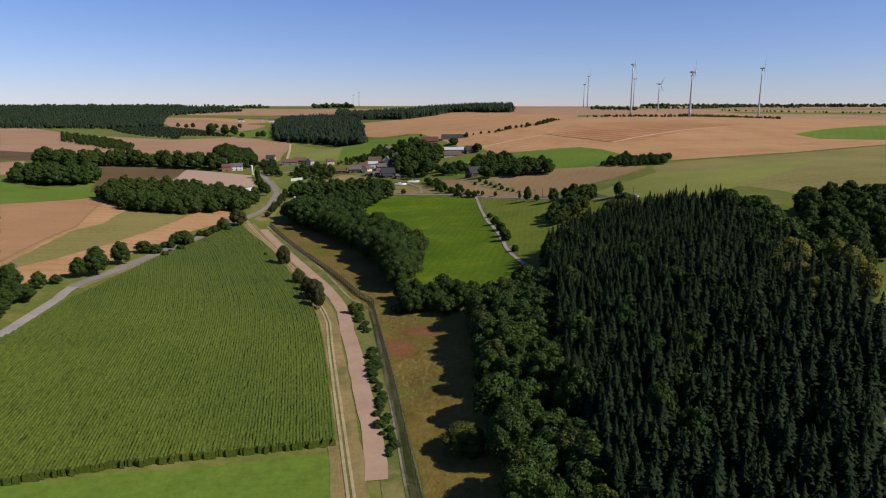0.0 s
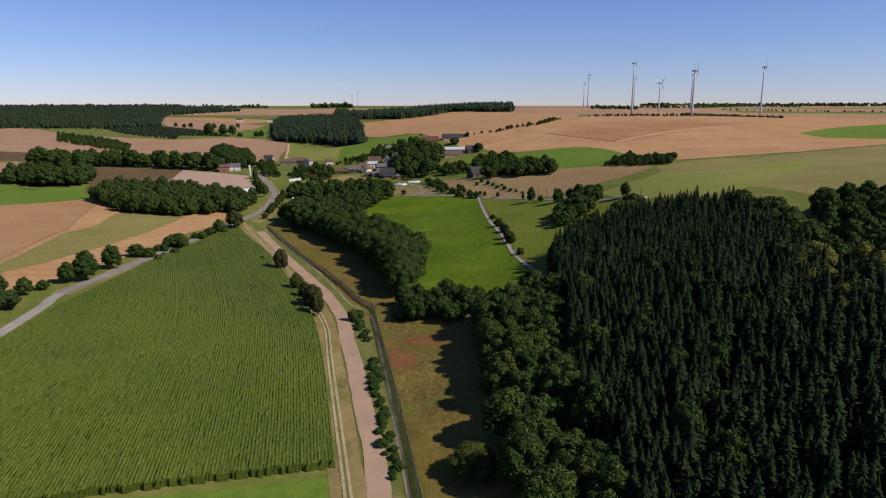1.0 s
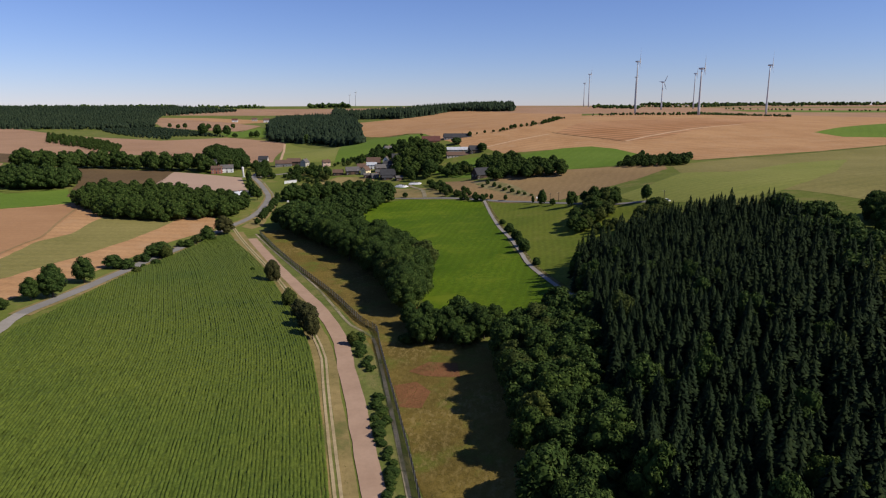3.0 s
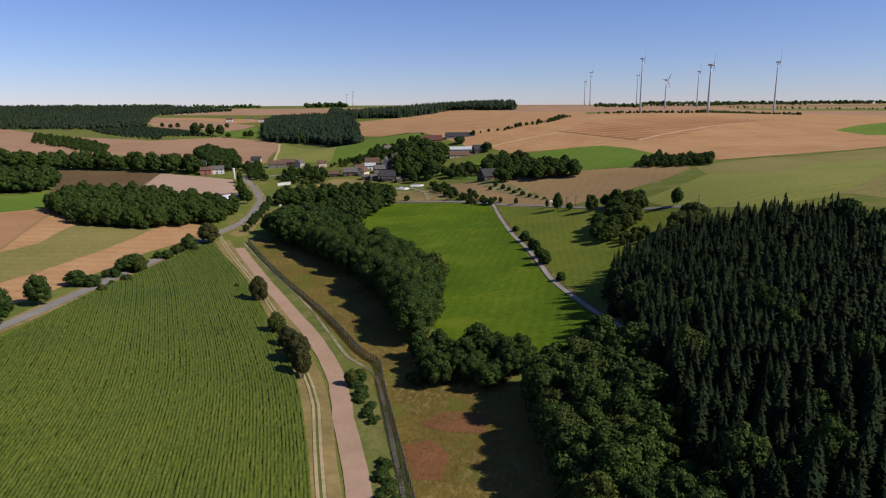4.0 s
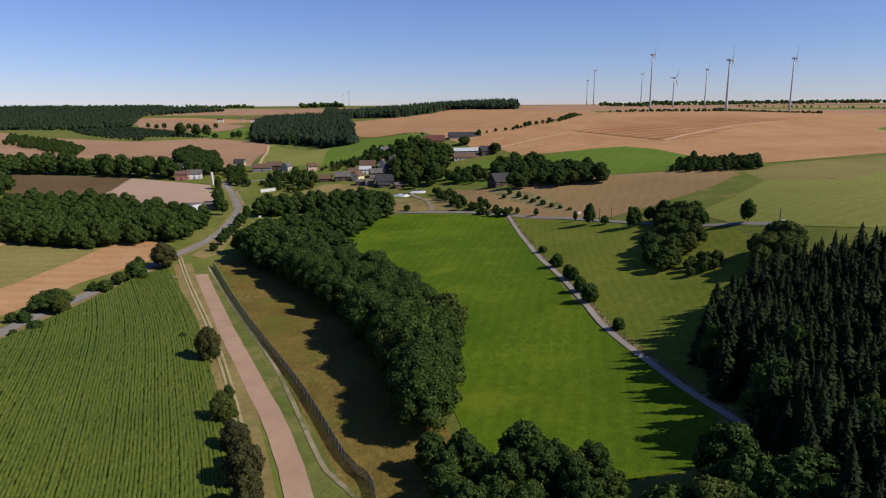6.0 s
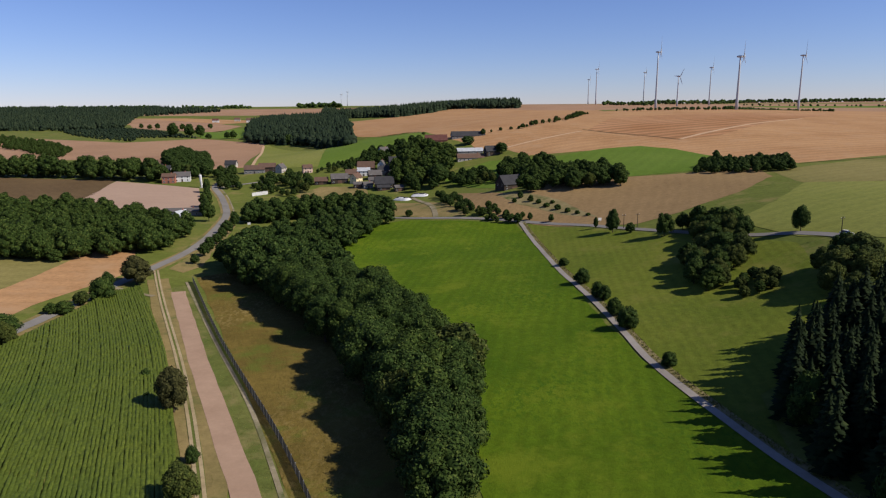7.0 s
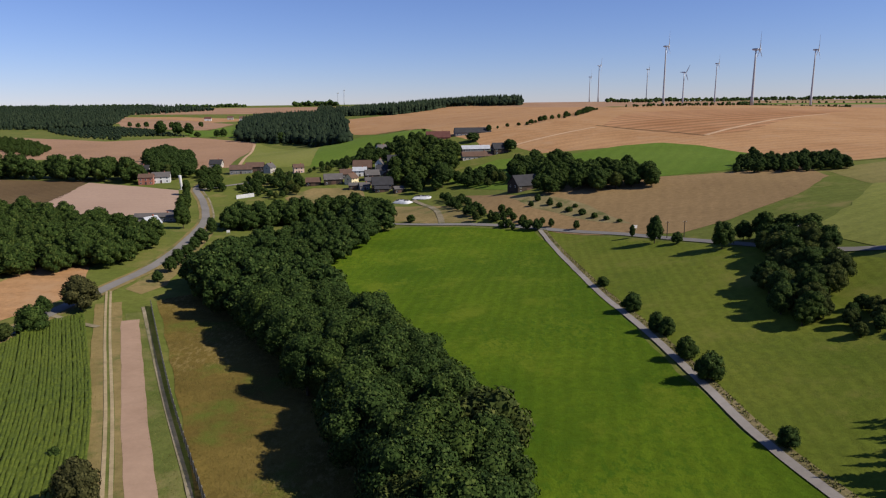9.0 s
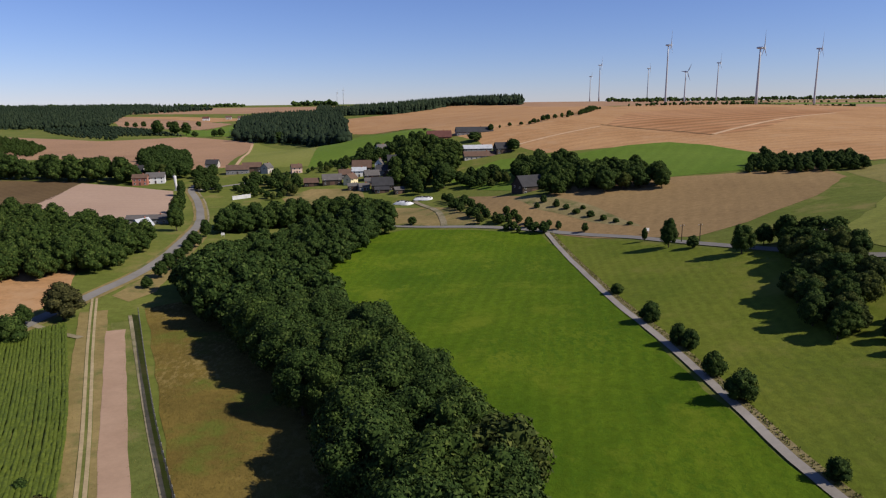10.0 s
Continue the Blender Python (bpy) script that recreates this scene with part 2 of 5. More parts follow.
GX = axis(-6500, -240, 240, 6500, 8.0, 1.06)
GY = axis(-3000, 40, 780, 6800, 8.0, 1.045)
GZ = relief(*np.meshgrid(GX, GY))


def ground_z(x, y):
    """The height of the ground sheet itself, made of flat triangles."""
    i = int(np.clip(np.searchsorted(GX, x) - 1, 0, len(GX) - 2))
    j = int(np.clip(np.searchsorted(GY, y) - 1, 0, len(GY) - 2))
    u, v = (x - GX[i]) / (GX[i + 1] - GX[i]), (y - GY[j]) / (GY[j + 1] - GY[j])
    a, b, c, d = GZ[j, i], GZ[j, i + 1], GZ[j + 1, i + 1], GZ[j + 1, i]
    return float(a + u * (b - a) + v * (c - b)) if u >= v else float(a + v * (d - a) + u * (c - d))


def mesh_object(name, verts, faces, mat, parent=None, smooth=False):
    me = bpy.data.meshes.new(name)
    me.from_pydata([tuple(map(float, v)) for v in verts], [], [tuple(map(int, f)) for f in faces])
    me.materials.append(mat)
    if smooth:
        me.polygons.foreach_set("use_smooth", [True] * len(me.polygons))
    me.update()
    ob = new(name, me)
    ob.parent = parent
    return ob


nx, ny = len(GX), len(GY)
sheet = [(x, y, GZ[j, i]) for j, y in enumerate(GY) for i, x in enumerate(GX)]
TRIS = np.array([t for j in range(ny - 1) for i in range(nx - 1)
                 for t in ((j * nx + i, j * nx + i + 1, (j + 1) * nx + i + 1), (j * nx + i, (j + 1) * nx + i + 1, (j + 1) * nx + i))])
SHEET = np.array(sheet)
tagged(mesh_object("ground", sheet, TRIS, GROUND, smooth=True), "rolling farmland ground of olive-green grass", "ground", kind="structure")


def inside(px, py, pts):
    hit = np.zeros(np.shape(px), bool)
    for (x0, y0), (x1, y1) in zip(pts, pts[1:] + pts[:1]):
        if y0 != y1:
            hit ^= ((y0 > py) != (y1 > py)) & (px < (x1 - x0) * (py - y0) / (y1 - y0) + x0)
    return hit


def clipped(pts, tri):
    """The polygon cut to one triangle of the sheet (counter-clockwise)."""
    out = pts
    for k in range(3):
        (ax, ay), (bx, by) = tri[k], tri[(k + 1) % 3]
        src, out = out, []
        if not src:
            break
        side = [(bx - ax) * (y - ay) - (by - ay) * (x - ax) for x, y in src]
        for (p, sp), (q, sq) in zip(zip(src, side), zip(src[1:] + src[:1], side[1:] + side[:1])):
            if sp >= 0:
                out.append(p)
            if (sp >= 0) != (sq >= 0):
                f = sp / (sp - sq)
                out.append((p[0] + f * (q[0] - p[0]), p[1] + f * (q[1] - p[1])))
    return out


def drape(name, pts, mat, lift):
    """A patch of the ground within an outline, lying lift metres above the sheet."""
    pts = [(float(x), float(y)) for x, y in pts]
    xs, ys = [p[0] for p in pts], [p[1] for p in pts]
    tx, ty = SHEET[TRIS, 0], SHEET[TRIS, 1]
    near = (tx.max(1) >= min(xs)) & (tx.min(1) <= max(xs)) & (ty.max(1) >= min(ys)) & (ty.min(1) <= max(ys))
    verts, faces, seen = [], [], {}

    def vert(x, y, z):
        key = (round(x, 2), round(y, 2))
        if key not in seen:
            seen[key] = len(verts)
            verts.append((x, y, z + lift))
        return seen[key]

    idx = np.where(near)[0]
    full = inside(tx[idx], ty[idx], pts).all(1)
    for k, whole in zip(idx, full):
        c = SHEET[TRIS[k]]
        flat_tri = [(c[i][0], c[i][1]) for i in range(3)]
        cut = flat_tri if whole else clipped(pts, flat_tri)
        if len(cut) < 3:
            continue
        nrm = np.cross(c[1] - c[0], c[2] - c[0])
        f = []
        for x, y in cut:
            v = vert(x, y, c[0][2] - (nrm[0] * (x - c[0][0]) + nrm[1] * (y - c[0][1])) / nrm[2])
            if v not in f:
                f.append(v)
        if len(f) >= 3:
            faces.append(f)
    return mesh_object(name, verts, faces, mat, smooth=True)


def smooth_line(pts, step=6.0):
    """A curve through the points, about step metres between its points."""
    p = [np.array(q, float) for q in pts]
    p = [2 * p[0] - p[1]] + p + [2 * p[-1] - p[-2]]
    out = []
    for a, b, c, d in zip(p, p[1:], p[2:], p[3:]):
        m = max(1, int(np.linalg.norm(c - b) / step))
        for t in np.arange(m) / m:
            out.append(0.5 * (2 * b + (c - a) * t + (2 * a - 5 * b + 4 * c - d) * t * t + (3 * b - a - 3 * c + d) * t ** 3))
    return out + [p[-2]]


def offset(line, d):
    """A line moved sideways by d metres."""
    out = []
    for k, q in enumerate(line):
        t = line[min(k + 1, len(line) - 1)] - line[max(k - 1, 0)]
        t = t / np.linalg.norm(t)
        out.append((q[0] - t[1] * d, q[1] + t[0] * d))
    return out


def field(name, mat, label, lift, pts, ragged=0.0):
    rnd = random.Random(label)
    area = sum(a[0] * b[1] - b[0] * a[1] for a, b in zip(pts, pts[1:] + pts[:1]))
    pts = [(float(x), float(y)) for x, y in (pts if area > 0 else pts[::-1])]
    worn = []
    for p, q in zip(pts, pts[1:] + pts[:1]):
        m = max(1, int(math.hypot(q[0] - p[0], q[1] - p[1]) / 7))
        worn += [(p[0] + (q[0] - p[0]) * i / m + rnd.uniform(-0.5, 0.5), p[1] + (q[1] - p[1]) * i / m + rnd.uniform(-0.5, 0.5)) for i in range(m)]
    pts = worn
    return tagged(drape(name, pts, mat, lift), label, "field", kind="structure")


def ribbon(name, mat, label, width, lift, pts):
    """A road or track along a line."""
    line = smooth_line(pts)
    rnd = random.Random(name)
    verts, faces = [], []
    left = offset(line, width / 2)
    right = offset(line, -width / 2)
    rows = []
    for a, b in zip(left, right):
        w = rnd.uniform(-0.04, 0.04) * width
        row = []
        for k in range(5):
            f = k / 4
            x, y = a[0] + (b[0] - a[0]) * f, a[1] + (b[1] - a[1]) * f
            row.append(len(verts))
            verts.append((x + w * (k in (0, 4)), y, ground_z(x, y) + lift))
        rows.append(row)
    for r, s in zip(rows, rows[1:]):
        for k in range(4):
            faces.append((r[k], r[k + 1], s[k + 1], s[k]))
    return tagged(mesh_object(name, verts, faces, mat, smooth=True), label, "road" if "road" in name or "lane" in name else "track", kind="structure")


# ---- fields, roads and outlines of the woods ----
field("field", TAN_FIELD, "broad far farmland of pale stubble", 0.05,
      [(-45.6, 1520.0), (91.2, 1444.0), (532.0, 1254.0), (1140.0, 1140.0), (3420.0, 1064.0), (4180.0, 4180.0), (0.0, 4180.0), (-228.0, 2204.0)])
field("field", GRASS_FIELD, "far green meadow strip", 0.15,
      [(760.0, 1748.0), (1444.0, 1672.0), (1520.0, 1862.0), (760.0, 1900.0)])
field("field", OLIVE_FIELD, "far olive field strip", 0.15,
      [(228.0, 2280.0), (1976.0, 2128.0), (2052.0, 2432.0), (228.0, 2508.0)])
field("field", TAN_FIELD, "far pale stubble field on the plateau", 0.1,
      [(-1064.0, 2204.0), (-190.0, 2204.0), (-152.0, 2736.0), (-1140.0, 2812.0)])
field("field", STUBBLE, "far tan field below the woods", 0.1,
      [(-988.0, 1786.0), (-532.0, 1710.0), (-380.0, 1900.0), (-684.0, 2052.0), (-988.0, 2014.0)])
field("field", STUBBLE, "stubble slope behind the farm", 0.042,
      [(-23.6, 868.7), (29.6, 821.6), (266.0, 1358.9), (198.4, 1022.2), (94.2, 827.6), (36.5, 752.4), (19.0, 733.4), (14.4, 768.4), (-4.6, 803.3)])
field("field", TAN_FIELD, "wide harvested tan field on the left slope", 0.035,
      [(-972.8, 1506.3), (-936.3, 1539.0), (-657.4, 1256.3), (-464.4, 1160.5), (-370.1, 1213.7), (-245.5, 1104.3), (-187.7, 781.3), (-250.0, 781.3), (-363.3, 904.4), (-541.1, 831.4)])
field("field", PLOUGHED, "ploughed brown strip of field", 0.07,
      [(-586.0, 901.4), (-492.5, 873.2), (-443.8, 775.2), (-503.9, 772.9)])
field("field", TAN_FIELD, "small pale tan field beside trees", 0.07,
      [(-484.1, 741.8), (-472.0, 767.6), (-407.4, 647.5), (-415.0, 633.8)])
field("field", TAN_FIELD, "distant pale stubble field between woods", 0.105,
      [(-846, 2040), (-665, 1928), (-536, 1813), (-400, 1560), (-380, 1340), (-438, 1401), (-485, 1426), (-630, 1588)])
field("field", GRASS_FIELD, "distant green meadow strip", 0.105,
      [(-415.0, 1323.2), (-364.0, 1461.5), (-297.9, 1190.2), (-370.9, 1220.6)])
field("field", YELLOW_GRASS, "mown yellow-green meadow above the village", 0.07,
      [(-244.0, 1097.4), (-128.4, 887.7), (-117.0, 757.0), (-171.0, 772.2), (-177.1, 763.8)])
field("field", GRASS_FIELD, "green meadow on the slope behind the village", 0.07,
      [(-128.4, 887.7), (-123.1, 988.0), (-95.0, 1022.2), (-47.9, 990.3), (-23.6, 875.5), (-17.5, 827.6), (-52.4, 816.2), (-55.5, 788.9), (-78.3, 782.8), (-88.2, 749.4), (-116.3, 752.4)])
field("field", STUBBLE, "pale stubble field on the upper slope", 0.07,
      [(-179.4, 1466.0), (-86.6, 1542.0), (28.1, 1754.8), (101.1, 1601.3), (266.0, 1348.2), (137.6, 929.5), (43.3, 812.4), (27.4, 796.5), (-4.6, 808.6), (-23.6, 875.5), (-95.8, 1030.6), (-136.0, 1088.3)])
field("field", STUBBLE, "large harvested stubble field under the wind turbines", 0.07,
      [(31.9, 754.7), (221.2, 1140.0), (594.3, 1555.7), (748.6, 1504.0), (865.6, 1344.4), (437.0, 673.4), (312.4, 611.0), (195.3, 563.9), (161.9, 636.9), (128.4, 687.0), (56.2, 703.8)])
field("field", STUBBLE_DARK, "darker ribbed part of the stubble field", 0.105,
      [(120.8, 791.2), (172.5, 905.9), (337.4, 999.4), (460.6, 978.9), (302.5, 833.0), (215.8, 731.1), (174.0, 714.4)])
field("field", GRASS_FIELD, "green patch in the stubble slope", 0.105,
      [(403.6, 788.1), (468.9, 854.2), (642.2, 995.6), (468.2, 722.8), (405.8, 737.2)])
field("field", GRASS_FIELD, "bright green meadow below the stubble", 0.105,
      [(-13.7, 676.4), (25.1, 705.3), (77.5, 687.8), (112.5, 696.2), (139.1, 694.6), (157.3, 669.6), (167.2, 620.9), (134.5, 567.7), (93.5, 571.5), (57.0, 582.2), (19.8, 601.2)])
field("field", BROWN_FIELD, "dull brown bare field with faint rows", 0.105,
      [(29.6, 559.4), (57.8, 584.4), (110.2, 565.4), (164.9, 557.1), (155.8, 521.4), (124.6, 487.9), (88.9, 468.2), (69.2, 464.4), (40.3, 493.2), (12.9, 528.2), (0.0, 554.8), (-7.6, 623.2)])
field("field", OLIVE_FIELD, "olive field margin on the right slope", 0.07,
      [(164.2, 538.8), (190.8, 550.2), (307.0, 601.2), (429.4, 662.0), (199.1, 301.7), (171.0, 320.0), (161.1, 352.6), (130.7, 374.7)])
field("field", YELLOW_GRASS, "pale green meadow on the right slope", 0.14,
      [(155.0, 488.7), (180.9, 455.2), (231.8, 500.8), (291.1, 533.5), (210.5, 408.9), (174.8, 371.6), (149.7, 352.6), (123.1, 351.1), (100.3, 389.9), (95.8, 429.4), (123.1, 451.4)])
field("field", DRY_BANK, "dry grass bank with scrub between the fields", 0.14,
      [(16.7, 570.0), (29.6, 567.0), (40.3, 551.0), (51.7, 530.5), (60.0, 494.0), (50.2, 505.4), (35.7, 529.0), (25.8, 541.9)])
field("field", MEADOW, "bright green meadow between the copse and the lane", 0.105,
      [(-80.6, 465.1), (-69.9, 501.6), (-54.7, 535.0), (-35.0, 542.6), (-1.5, 526.7), (22.0, 512.2), (25.1, 488.7), (27.4, 418.0), (28.9, 354.2), (31.2, 321.5), (35.7, 300.2), (39.5, 266.0), (30.4, 247.0), (11.4, 247.0), (-7.6, 258.4), (-11.4, 281.2), (-19.0, 304.0), (-45.6, 395.2)])
field("field", DRY_GRASS, "dry grass field at the village edge", 0.07,
      [(-117.8, 662.0), (-103.4, 686.3), (-68.4, 677.9), (-63.8, 646.8), (-73.0, 619.4), (-104.9, 633.1)])
field("field", DRY_GRASS, "dry mown grass between the road and the copse", 0.07,
      [(-127, 446), (-119, 441), (-115, 452), (-119, 480), (-122, 512), (-126, 540), (-128, 538), (-125, 480)])
field("field", MOWN_SLOPE, "mown yellowish meadow between lane and slope copse", 0.07,
      [(28, 508), (50, 479), (73, 436), (90, 403), (97, 385), (88, 350), (74, 322), (46, 300), (40, 276), (36, 300), (33.5, 320), (32, 352), (28, 419), (27, 490)])
field("field", DRY_GRASS, "worn dry grass triangle by the road", 0.07,
      [(-53.2, 620.9), (-24.3, 600.4), (-12.2, 581.4), (-0.8, 537.3), (-19.0, 541.1), (-46.4, 563.2)])
field("field", PLOUGHED, "dark brown ploughed field", 0.105,
      [(-381.5, 733.4), (-275.1, 726.6), (-259.9, 658.2), (-253.8, 589.0), (-252.3, 523.6), (-285.8, 544.9), (-327.6, 643.0)])
field("field", PINK_SOIL, "pale pinkish bare soil field", 0.105,
      [(-272.1, 719.7), (-195.3, 687.0), (-161.1, 590.5), (-180.9, 592.8), (-218.1, 574.6), (-246.2, 597.4), (-256.9, 630.0)])
field("field", GRASS_FIELD, "green meadow beside the hedges", 0.07,
      [(-394.4, 601.2), (-332.9, 547.2), (-308.6, 590.5), (-273.6, 528.2), (-254.6, 522.9), (-299.4, 453.7)])
field("field", STUBBLE, "tan stubble field beside the country road", 0.07,
      [(-299.4, 453.7), (-273.6, 488.7), (-254.6, 526.7), (-164.2, 468.9), (-153.5, 476.5), (-139.1, 439.3), (-150.5, 390.6), (-150.5, 300.2), (-156.6, 265.2), (-164.2, 241.7)])
field("field", WARM_SOIL, "brownish bare part of the stubble field", 0.105,
      [(-299.4, 453.7), (-271.3, 485.6), (-255.4, 514.5), (-238.6, 467.4), (-221.2, 411.9), (-209.8, 380.8), (-211.3, 366.3), (-196.1, 317.7), (-189.2, 281.2)])
field("field", OLIVE_FIELD, "olive mown band across the stubble field", 0.105,
      [(-218.1, 480.3), (-170.2, 465.1), (-169.5, 441.6), (-171.8, 345.0), (-174.8, 297.9), (-182.4, 269.8), (-187.0, 277.4), (-194.6, 314.6), (-207.5, 373.2), (-204.4, 398.2), (-211.3, 430.9)])
REED_AREA = [(-111.7, 434.7), (-62.3, 324.5), (-31.2, 247.8), (-20.5, 211.3), (-15.2, 186.2), (-8.4, 149.7), (-3.8, 120.8), (-1.5, 87.4), (34.2, 76.0), (31.9, 129.2), (22.8, 163.4), (16.7, 201.4), (0.0, 247.0), (-11.4, 262.2), (-19.0, 304.0), (-54.7, 372.4), (-95.0, 448.4)]
field("field", REED, "rough brown and olive wet meadow", 0.07,
      REED_AREA)
field("field", RED_REED, "reddish dock patch in the wet meadow", 0.11,
      [(-18.0, 207.5), (-16.0, 194.5), (-11.3, 193), (-8.4, 202), (-12.7, 209)])
field("field", RED_REED, "brown withered patch at the stream trees", 0.11,
      [(-15, 216), (-10, 212.5), (-1, 208.5), (-1.5, 218.5), (-9, 222.5)])
field("field", GRASS_FIELD, "green grass field in front of the maize", 0.07,
      [(-91.2, 117.0), (-67.6, 125.4), (-46.4, 132.2), (-22.8, 139.1), (-19.0, 126.2), (-12.2, 88.2), (-73.0, 85.9)])
CORN = [(-24.3, 141.4), (-30.4, 171.0), (-39.5, 211.3), (-49.4, 246.2), (-66.1, 289.6), (-91.2, 349.6), (-125.4, 415.7), (-132.2, 405.8), (-133.8, 322.2), (-133.0, 263.7), (-133.0, 232.6), (-130.0, 204.4), (-130.0, 174.0), (-117.0, 137.6), (-103.4, 113.2), (-85.9, 118.6), (-68.4, 126.9), (-47.1, 134.5)]
ribbon("control_strip", RAKED_SOIL, "raked pinkish bare soil strip along the old border", 4.9, 0.147,
       [(-13.7, 127.7), (-16.7, 147.4), (-22.0, 171.8), (-28.9, 203.7), (-32.7, 220.4), (-35.7, 234.8), (-39.5, 249.3), (-48.6, 274.4), (-63.1, 306.3), (-84.4, 352.6), (-111.7, 414.2)])
ribbon("track_verge", DRY_GRASS, "dry grass verge along the farm track", 7.6, 0.105,
       [(-17.5, 117.8), (-22.0, 139.1), (-26.6, 161.1), (-42.6, 234.8), (-47.9, 250.8), (-55.5, 272.1), (-64.6, 297.2), (-85.1, 342.8), (-110.2, 396.7), (-125.4, 430.2)])
ribbon("slab_track", PALE_TRACK, "pale worn concrete slab patrol track", 1.0, 0.189,
       [(-6.8, 120.8), (-12.2, 155.8), (-20.5, 206.0), (-28.1, 247.0), (-36.5, 259.2), (-58.5, 313.1), (-81.3, 360.2), (-113.2, 427.1)])
DITCH_LINE = [(-8.4, 120.8), (-13.7, 155.8), (-23.6, 206.0), (-31.9, 240.9), (-40.3, 263.7), (-61.6, 310.8), (-85.1, 360.2), (-112.5, 421.8)]
ribbon("ditch_verge", ROUGH_GRASS, "rough green grass strip between the soil strip and the fence", 6.8, 0.084,
       DITCH_LINE)
FARM_TRACK = [(-17.5, 117.8), (-24.3, 149.7), (-28.9, 171.0), (-36.5, 207.5), (-40.3, 227.2), (-47.9, 250.8), (-66.1, 298.7), (-85.1, 342.8), (-110.2, 396.7), (-125.4, 430.2), (-130.7, 442.3)]
ribbon("farm_track", ROUGH_GRASS, "grassy middle of the farm track beside the maize", 2.1, 0.168,
       FARM_TRACK)
for side in (-0.62, 0.62):
    ribbon("wheel_rut", TRACK, "bare pale wheel rut of the farm track", 0.7, 0.23, offset(smooth_line(FARM_TRACK, 12), side))
ROAD = [(-142.6, 251.0), (-142.6, 258.0), (-141.6, 268.0), (-140.0, 289.6), (-139.8, 324.8), (-140.4, 350.0), (-137.6, 411.2), (-133.0, 446.9), (-129.2, 479.6), (-132.2, 521.4), (-145.9, 589.0), (-168.0, 653.6), (-185.4, 693.9), (-183.9, 728.1)]
ribbon("road_verge", DRY_GRASS, "dry mown grass verge of the road", 7.5, 0.12, ROAD)
ribbon("road", ASPHALT, "grey asphalt country road with narrow verges", 4.3, 0.252,
       ROAD)
ribbon("side_road", LANE, "pale concrete side road bending down past the maize", 4.0, 0.27,
       [(-128.0, 160.0), (-132.6, 185.0), (-134.4, 199.2), (-135.4, 207.6), (-137.6, 224.3), (-139.2, 236.0), (-141.6, 244.0), (-142.6, 252.0)])
ribbon("footpath", PALE_TRACK, "pale footpath along the country road", 1.0, 0.2, offset(smooth_line(ROAD[8:], 12), -4.2))
ribbon("village_road", ASPHALT, "narrow grey village road", 3.8, 0.231,
       [(-181.6, 688.6), (-164.9, 703.0), (-151.2, 710.6)])
LANE_LINE = [(25.1, 511.5), (25.8, 493.2), (26.6, 419.5), (29.6, 383.8), (31.2, 351.9), (31.9, 328.3), (32.7, 319.2), (38.0, 277.0), (41.5, 258.0), (43.0, 246.0)]
ribbon("lane", LANE, "narrow pale asphalt lane through the meadows", 1.75, 0.252,
       LANE_LINE)
ribbon("lane_verge", DRY_BANK, "rough brownish weed strip beside the lane", 1.6, 0.2, offset(smooth_line(LANE_LINE, 12), 1.7))
ribbon("cross_road", ASPHALT, "grey country road crossing behind the meadow", 3.3, 0.252,
       [(-70.7, 575.3), (-35.0, 548.7), (0.8, 529.7), (25.8, 513.0), (49.4, 486.4), (59.3, 468.9), (73.0, 441.6), (88.9, 408.9), (101.8, 392.9), (108.7, 377.0)])
ribbon("yard_drive", PALE_TRACK, "curved pale farm drive", 3.0, 0.273,
       [(-17.5, 541.1), (-18.2, 558.6), (-21.3, 584.4), (-32.7, 631.6)])
ribbon("field_margin", BROWN_FIELD, "dark weedy furrow between bare soil and stubble", 1.3, 0.2,
       [(-185.0, 262.0), (-193.6, 292.3), (-203.3, 333.5), (-210.1, 368.3), (-212.6, 386.0), (-229.5, 433.2), (-250.0, 495.0)])
ribbon("field_margin", PLOUGHED, "dark furrow across the stubble", 2.4, 0.189,
       [(117.8, 797.2), (136.8, 769.9), (161.9, 741.0), (177.8, 715.9)])
ribbon("field_margin", PALE_STRAW, "pale straw wheel track across the stubble", 3.0, 0.189,
       [(37.2, 737.2), (82.1, 765.3), (114.8, 787.4)])
ribbon("field_margin", PALE_STRAW, "pale straw track over the stubble slope", 3.8, 0.189,
       [(179.4, 718.2), (230.3, 769.1), (293.4, 829.9), (367.1, 886.9)])
ribbon("field_margin", ROUGH_GRASS, "dark grassy edge between stubble and meadow", 2.3, 0.21,
       [(193.0, 564.7), (263.7, 580.6), (309.3, 605.7), (435.5, 670.3)])
ribbon("field_margin", PALE_STRAW, "pale dirt track beside the mown meadow", 3.0, 0.189,
       [(-178.6, 764.6), (-187.7, 823.8), (-241.7, 1080.7)])
ribbon("link_track", PALE_TRACK, "pale grassy track along the head of the maize", 2.0, 0.21,
       [(-143.6, 420.3), (-134.5, 415.7), (-125.4, 410.4), (-117.8, 407.4)])
COPSE = [(-100, 438), (-105, 454), (-95, 468), (-72, 444), (-49, 410), (-29, 367), (-14.5, 329), (-12, 298), (-12.5, 270), (-17, 268), (-22, 282), (-28.5, 306), (-42, 343), (-63, 387)]
COPSE_UPPER = [(-124, 549), (-108, 553), (-88, 569), (-70, 578), (-54, 562), (-44, 545), (-40, 553), (-52, 585), (-64, 597), (-93, 591), (-128, 574)]
COPSE_MID = [(-101, 462), (-100, 490), (-92, 512), (-76, 545), (-54, 558), (-43, 538), (-54, 504), (-64, 470), (-72, 452), (-92, 464)]
